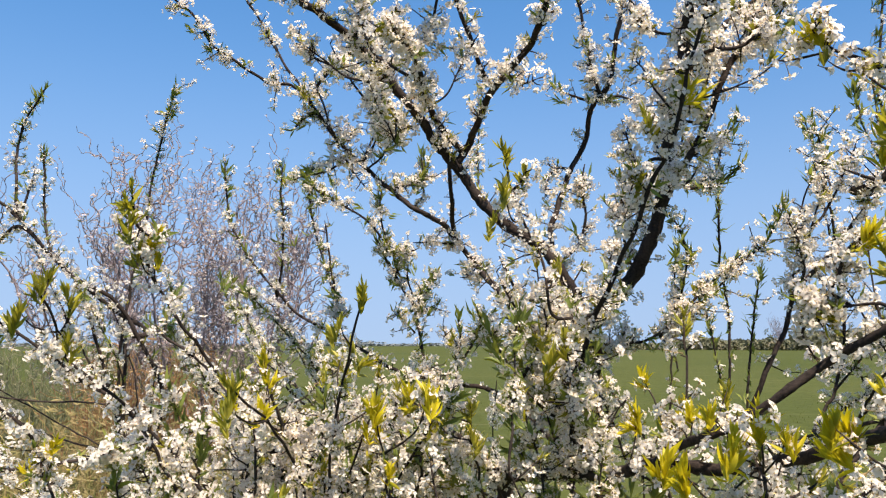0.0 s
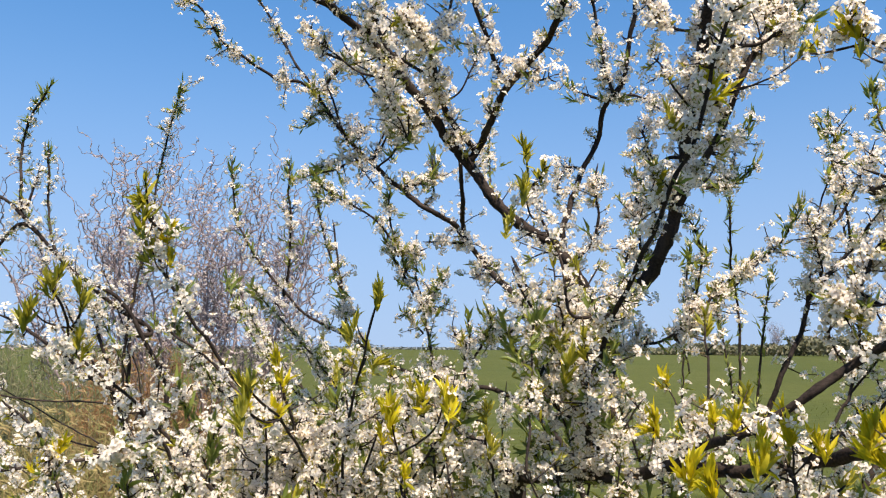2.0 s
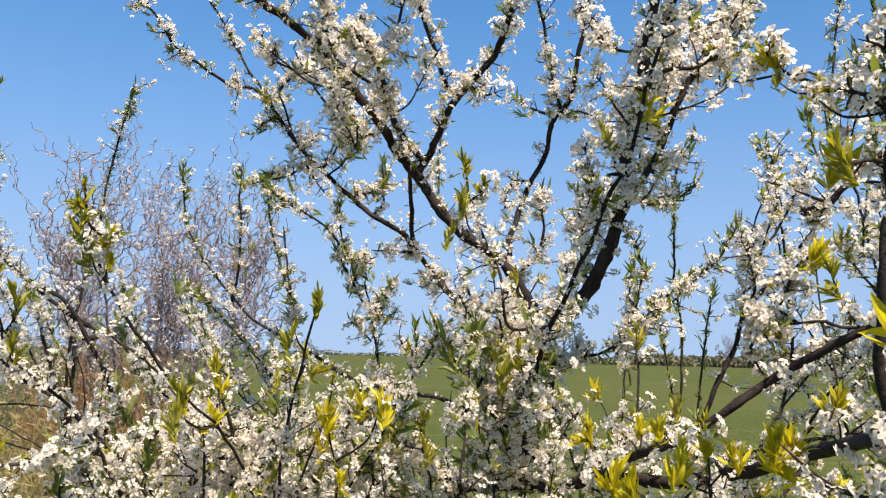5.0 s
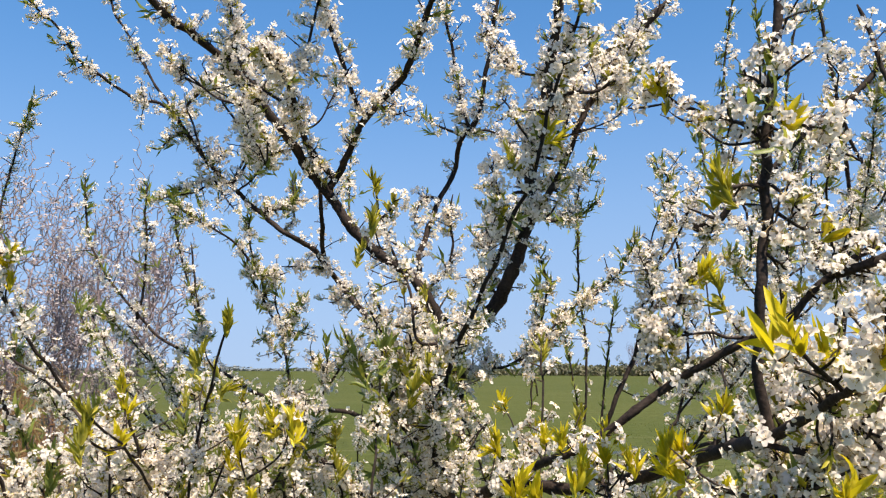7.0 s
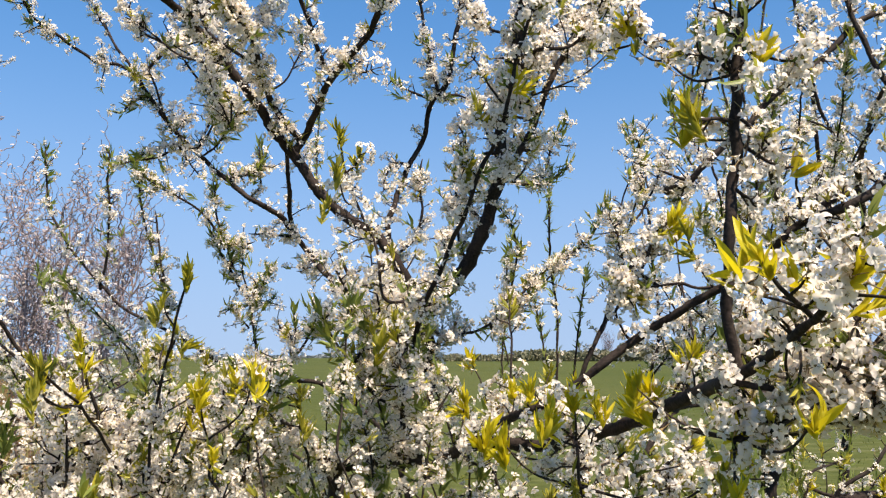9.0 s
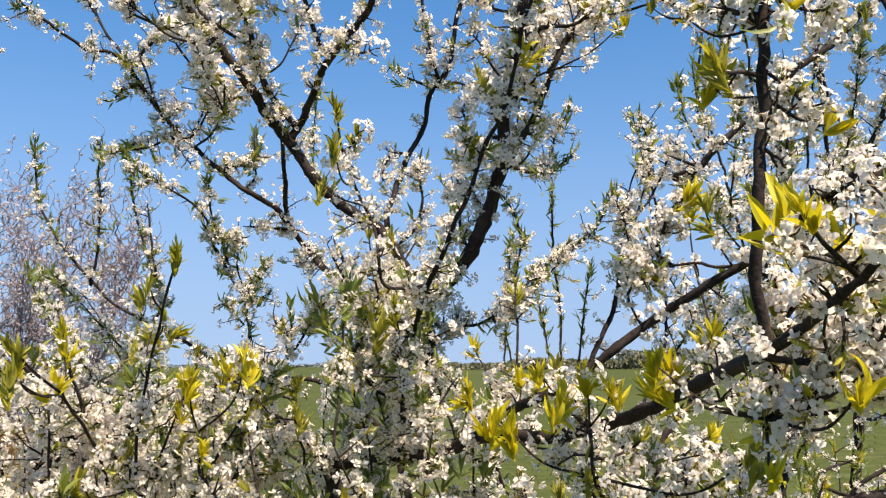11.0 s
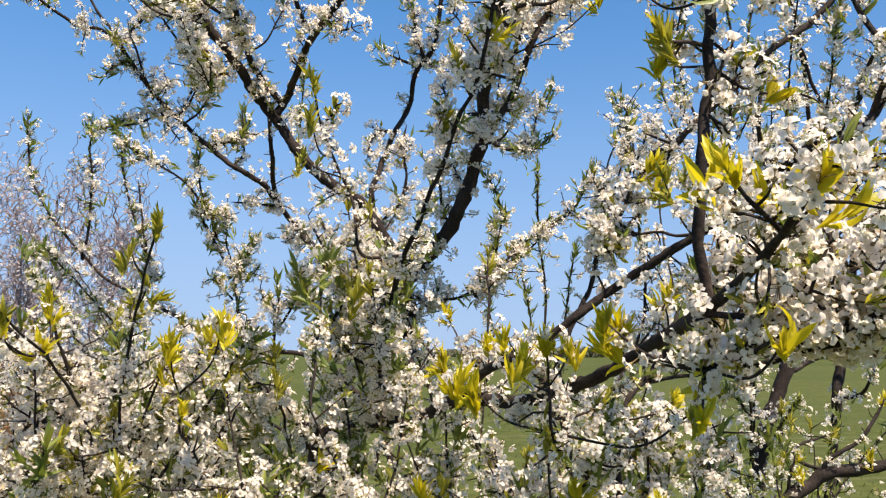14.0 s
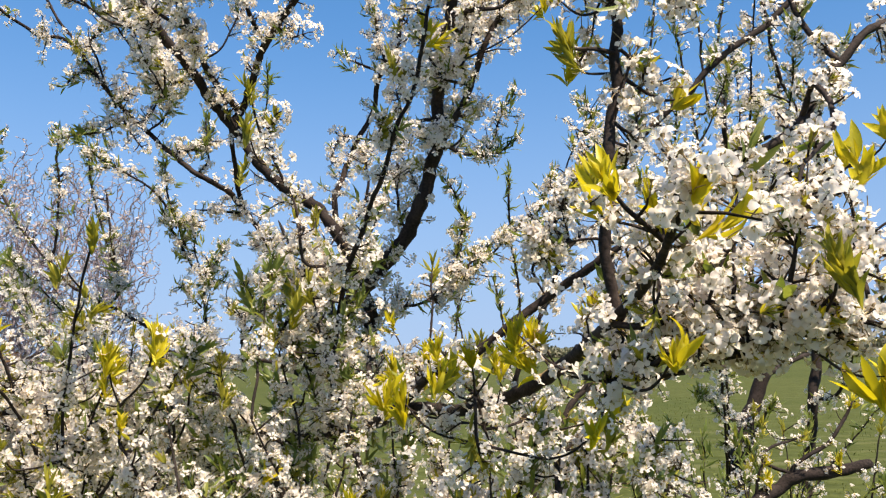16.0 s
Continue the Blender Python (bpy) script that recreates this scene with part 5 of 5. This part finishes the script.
branch(back, [(0.070, 2.000, 1.618), (0.096, 1.975, 1.657), (0.116, 1.950, 1.669)], 2.2, 1.3, 120, 0, 1, 1)
branch(plum, [(0.150, 1.720, 1.712), (0.137, 1.730, 1.741), (0.124, 1.740, 1.771), (0.120, 1.750, 1.783)], 3.6, 3.0, 8, 0, 1, 0)
branch(plum, [(0.105, 2.080, 1.764), (0.076, 2.065, 1.774), (0.050, 2.050, 1.759)], 2.4, 1.4, 130, 0, 1, 0)
branch(side, [(0.842, 1.700, 1.961), (0.811, 1.712, 1.927), (0.809, 1.725, 1.978), (0.806, 1.738, 2.030), (0.792, 1.750, 2.077)], 2.8, 1.6, 60, 0.2, 1, 1)
branch(side, [(0.796, 1.450, 1.886), (0.800, 1.500, 1.947), (0.801, 1.550, 2.018), (0.816, 1.600, 2.099)], 2.4, 1.4, 12, 0, 1, 1)
branch(side, [(0.820, 1.750, 1.829), (0.820, 1.767, 1.902), (0.813, 1.783, 1.963), (0.836, 1.800, 2.018)], 2.2, 1.4, 20, 0, 1, 1)
branch(shoots, [(0.559, 2.000, 1.535), (0.550, 2.000, 1.602), (0.561, 2.000, 1.669), (0.557, 2.000, 1.724)], 2.4, 1.5, 10, 0.2, 1, 1)
branch(plum, [(0.072, 1.680, 1.900), (0.079, 1.850, 1.992), (0.083, 1.950, 2.076), (0.086, 1.950, 2.131), (0.084, 1.930, 2.177)], 2.6, 1.5, 40, 0.3, 1, 1)

# leafy spurs among the flowers
tuft_on(plum, (0.082, 1.120, 1.838), 3, 1.1)
tuft_on(plum, (0.083, 1.250, 1.804), 3, 1.0)
tuft_on(front, (-0.135, 1.220, 1.615), 3, 1.2)
tuft_on(front, (-0.162, 1.300, 1.599), 3, 1.0)
tuft_on(plum, (0.163, 1.170, 1.607), 3, 1.3)
tuft_on(plum, (0.115, 1.300, 1.564), 3, 1.2)
tuft_on(front, (-0.108, 1.300, 1.529), 2, 1.2)
tuft_on(front, (-0.058, 1.350, 1.545), 2, 1.1)
tuft_on(front, (-0.278, 1.080, 1.541), 3, 1.2)
tuft_on(front, (-0.269, 1.250, 1.574), 2, 1.1)
tuft_on(front, (-0.197, 1.400, 1.571), 3, .9)
tuft_on(front, (0.040, 1.300, 1.487), 3, 1.2)
tuft_on(front, (-0.227, 1.300, 1.377), 3, 1.0)
tuft_on(front, (-0.417, 1.080, 1.806), 3, 1.45)
tuft_on(front, (-0.428, 1.160, 1.749), 3, .9)
tuft_on(front, (-0.411, 1.180, 1.735), 2, .8)
tuft_on(front, (-0.528, 1.050, 1.663), 3, 1.1)
tuft_on(front, (-0.495, 1.100, 1.629), 3, 1.1)
tuft_on(plum, (-0.222, 1.550, 2.156), 3, .9)
tuft_on(plum, (-0.338, 1.900, 2.206), 3, .9)
tuft_on(plum, (0.442, 1.300, 1.555), 3, 1.2)
tuft_on(plum, (0.276, 1.200, 1.575), 2, .9)
tuft_on(plum, (0.358, 0.900, 1.519), 2, 1)
tuft_on(plum, (0.623, 1.200, 1.779), 2, 1.2)
tuft_on(plum, (0.530, 1.200, 2.070), 2, 1.1)
tuft_on(plum, (0.150, 1.300, 1.639), 3, 1.1)
tuft_on(plum, (0.180, 1.300, 1.738), 3, 1.0)
tuft_on(plum, (-0.137, 1.150, 1.648), 3, 1.1)
tuft_on(plum, (-0.089, 1.200, 1.531), 2, 1.2)
tuft_on(plum, (-0.262, 1.200, 1.531), 2, 1.1)
tuft_on(plum, (-0.270, 1.100, 1.542), 2, 1.1)
tuft_on(front, (-0.214, 1.200, 1.406), 3, 1.1)
tuft_on(front, (-0.124, 1.300, 1.485), 2, .9)
tuft_on(front, (-0.010, 1.000, 1.349), 2, 1.1)
tuft_on(plum, (0.266, 1.100, 1.346), 3, 1.1)
tuft_on(low, (0.836, 1.500, 1.339), 3, 1.4)
tuft_on(low, (1.157, 1.700, 1.264), 2, 1.2)
tuft_on(low, (1.310, 1.660, 1.301), 2, 1.3)
tuft_on(low, (1.280, 1.900, 1.359), 3, 1.2)
tuft_on(plum, (0.471, 0.900, 1.725), 3, 1.1)
tuft_on(plum, (0.379, 0.600, 1.662), 2, 1.5)
tuft_on(plum, (0.400, 0.580, 1.636), 2, 1.2)
tuft_on(plum, (0.430, 0.550, 1.639), 2, 1.5)
tuft_on(plum, (0.366, 0.600, 1.471), 2, .85)
tuft_on(plum, (0.426, 0.580, 1.534), 2, 1.1)
tuft_on(plum, (0.395, 0.720, 1.810), 2, 1.3)
tuft_on(plum, (0.309, 1.045, 1.967), 2, 1.3)
tuft_on(plum, (0.264, 0.943, 1.484), 2, 1.3)
tuft_on(plum, (-0.075, 1.200, 1.444), 2, 1.0)
tuft_on(front, (-0.078, 1.380, 1.548), 3, 1.3)
tuft_on(plum, (0.299, 1.330, 1.510), 2, 1.2)
tuft_on(plum, (0.327, 1.300, 1.495), 2, 1.2)
tuft_on(plum, (0.307, 0.875, 1.512), 2, 1.2)
tuft_on(plum, (0.360, 0.760, 1.549), 2, 1.4)
tuft_on(plum, (0.350, 1.210, 1.534), 2, 1.0)
tuft_on(plum, (0.403, 1.100, 1.533), 2, .9)
tuft_on(front, (-0.108, 1.300, 1.482), 2, .8)
tuft_on(front, (-0.565, 1.200, 1.721), 3, 1.2)
tuft_on(front, (-0.585, 1.300, 1.469), 2, 1)
tuft_on(front, (-0.622, 1.300, 1.436), 2, .9)
tuft_on(plum, (0.461, 0.850, 1.581), 2, 1)
tuft_on(plum, (0.436, 0.750, 1.465), 3, .9)
tuft_on(plum, (0.346, 0.750, 1.549), 2, 1.1)
tuft_on(plum, (0.261, 0.980, 1.492), 2, 1.3)
tuft_on(plum, (0.332, 0.950, 1.517), 2, 1)
tuft_on(plum, (0.334, 0.900, 1.529), 2, .9)
tuft_on(plum, (0.214, 1.000, 1.365), 2, 1.2)
tuft_on(plum, (0.128, 1.300, 1.365), 2, 1.2)
tuft_on(plum, (-0.025, 1.100, 1.557), 2, 1.3)
tuft_on(front, (-0.135, 1.100, 1.382), 3, 1.2)
tuft_on(plum, (0.271, 1.150, 1.341), 3, 1.2)
tuft_on(plum, (-0.016, 1.400, 1.499), 3, 1.2)
tuft_on(plum, (0.402, 1.000, 1.358), 2, 1.2)
tuft_on(plum, (0.458, 0.900, 1.353), 2, 1)
tuft_on(plum, (0.589, 0.600, 1.686), 2, 1.2)
tuft_on(plum, (0.514, 0.550, 1.607), 3, 1.4)
tuft_on(plum, (0.562, 0.550, 1.517), 2, 1.4)
tuft_on(plum, (0.322, 1.000, 1.536), 2, .9)
tuft_on(plum, (0.324, 1.100, 1.530), 2, .9)
tuft_on(plum, (0.021, 1.900, 1.637), 3, .9)
tuft_on(plum, (0.620, 0.620, 1.718), 2, 1.4)
tuft_on(plum, (0.611, 0.650, 1.696), 2, 1.0)
tuft_on(plum, (0.616, 0.720, 1.706), 2, .9)
tuft_on(plum, (0.378, 0.900, 1.930), 3, .65)
tuft_on(plum, (0.386, 0.800, 1.893), 3, .65)
tuft_on(plum, (0.395, 0.760, 1.867), 2, .65)

# flowering twigs low in the crowns
thicket(front, 24, (-0.45, 1.25, 1.2), (-0.05, 1.6, 1.3), (0.15, 0.28), 60, 0.5)
thicket(front, 4, (-1.0, 1.3, 1.15), (-0.6, 1.7, 1.25), (0.15, 0.26), 60, 0.5)
thicket(back, 15, (-0.8, 2.2, 1.2), (-0.35, 2.8, 1.45), (0.25, 0.45), 60, 0.5, 0.25)
thicket(front, 26, (-0.45, 1.25, 1.15), (0.0, 1.75, 1.3), (0.14, 0.3), 70, 0.5)
thicket(front, 19, (-1.0, 1.25, 1.05), (-0.45, 1.7, 1.18), (0.14, 0.28), 65, 0.7)
thicket(plum, 10, (0.12, 1.35, 1.5), (0.32, 1.6, 1.6), (0.1, 0.2), 70, 0.7)
thicket(back, 24, (-0.5, 1.8, 1.05), (0.1, 2.4, 1.25), (0.2, 0.4), 55)
thicket(back, 14, (-1.1, 1.7, 1.0), (-0.5, 2.2, 1.15), (0.15, 0.28), 55)
thicket(bush, 9, (-1.7, 2.3, 1.2), (-0.6, 2.9, 1.5), (0.3, 0.6), 60, 0.4, 0.5)
thicket(plum, 15, (0.1, 1.1, 1.15), (0.75, 1.6, 1.25), (0.12, 0.26), 60)
thicket(plum, 12, (0.02, 1.2, 1.22), (0.34, 1.5, 1.3), (0.1, 0.2), 70, 0.5)
thicket(plum, 7, (0.3, 0.85, 1.16), (0.65, 1.15, 1.24), (0.08, 0.15), 75)
thicket(side, 10, (0.85, 1.4, 1.4), (1.05, 1.8, 1.6), (0.15, 0.3), 70)
thicket(right, 11, (1.1, 1.6, 1.7), (1.6, 2.3, 2.0), (0.2, 0.4), 65)
thicket(low, 32, (0.75, 1.4, 1.0), (1.6, 2.0, 1.15), (0.12, 0.3), 16, 0.95)
thicket(plum, 6, (0.1, 1.2, 1.48), (0.32, 1.45, 1.6), (0.1, 0.2), 60, 0.7)
thicket(right, 6, (0.85, 1.3, 1.85), (1.2, 1.6, 2.0), (0.15, 0.3), 70, 0.4)

# full masses of blossom high in the crown and close by
thicket(plum, 13, (-0.3, 1.5, 1.98), (0.02, 1.65, 2.22), (0.04, 0.09), 120, 0.2)
thicket(plum, 9, (0.3, 1.35, 1.88), (0.48, 1.5, 2.17), (0.04, 0.09), 120, 0.2)
thicket(plum, 7, (0.42, 1.25, 2.05), (0.62, 1.4, 2.2), (0.04, 0.08), 120, 0.2)
thicket(plum, 11, (0.45, 0.58, 1.49), (0.62, 0.7, 1.575), (0.06, 0.12), 110, 0.2)
thicket(plum, 8, (-0.12, 1.45, 1.3), (0.02, 1.6, 1.36), (0.1, 0.18), 90, 0.4)
thicket(front, 6, (-0.36, 1.5, 1.34), (-0.22, 1.65, 1.4), (0.08, 0.15), 90, 0.5)
thicket(plum, 6, (0.45, 0.57, 1.47), (0.58, 0.67, 1.51), (0.05, 0.09), 110, 0.2)
thicket(plum, 11, (0.12, 1.4, 1.34), (0.31, 1.62, 1.44), (0.12, 0.2), 85, 0.4)
thicket(front, 6, (-0.2, 1.4, 1.38), (-0.04, 1.6, 1.44), (0.1, 0.16), 90, 0.6)
thicket(plum, 2, (0.3, 1.45, 1.7), (0.38, 1.52, 1.82), (0.05, 0.1), 110, 0.2)
thicket(side, 8, (0.68, 1.35, 1.68), (0.88, 1.6, 1.86), (0.07, 0.14), 100, 0.3)
thicket(plum, 9, (0.36, 0.98, 1.28), (0.62, 1.25, 1.35), (0.06, 0.12), 100, 0.4)
for one in PLUMS:
    finish(one)
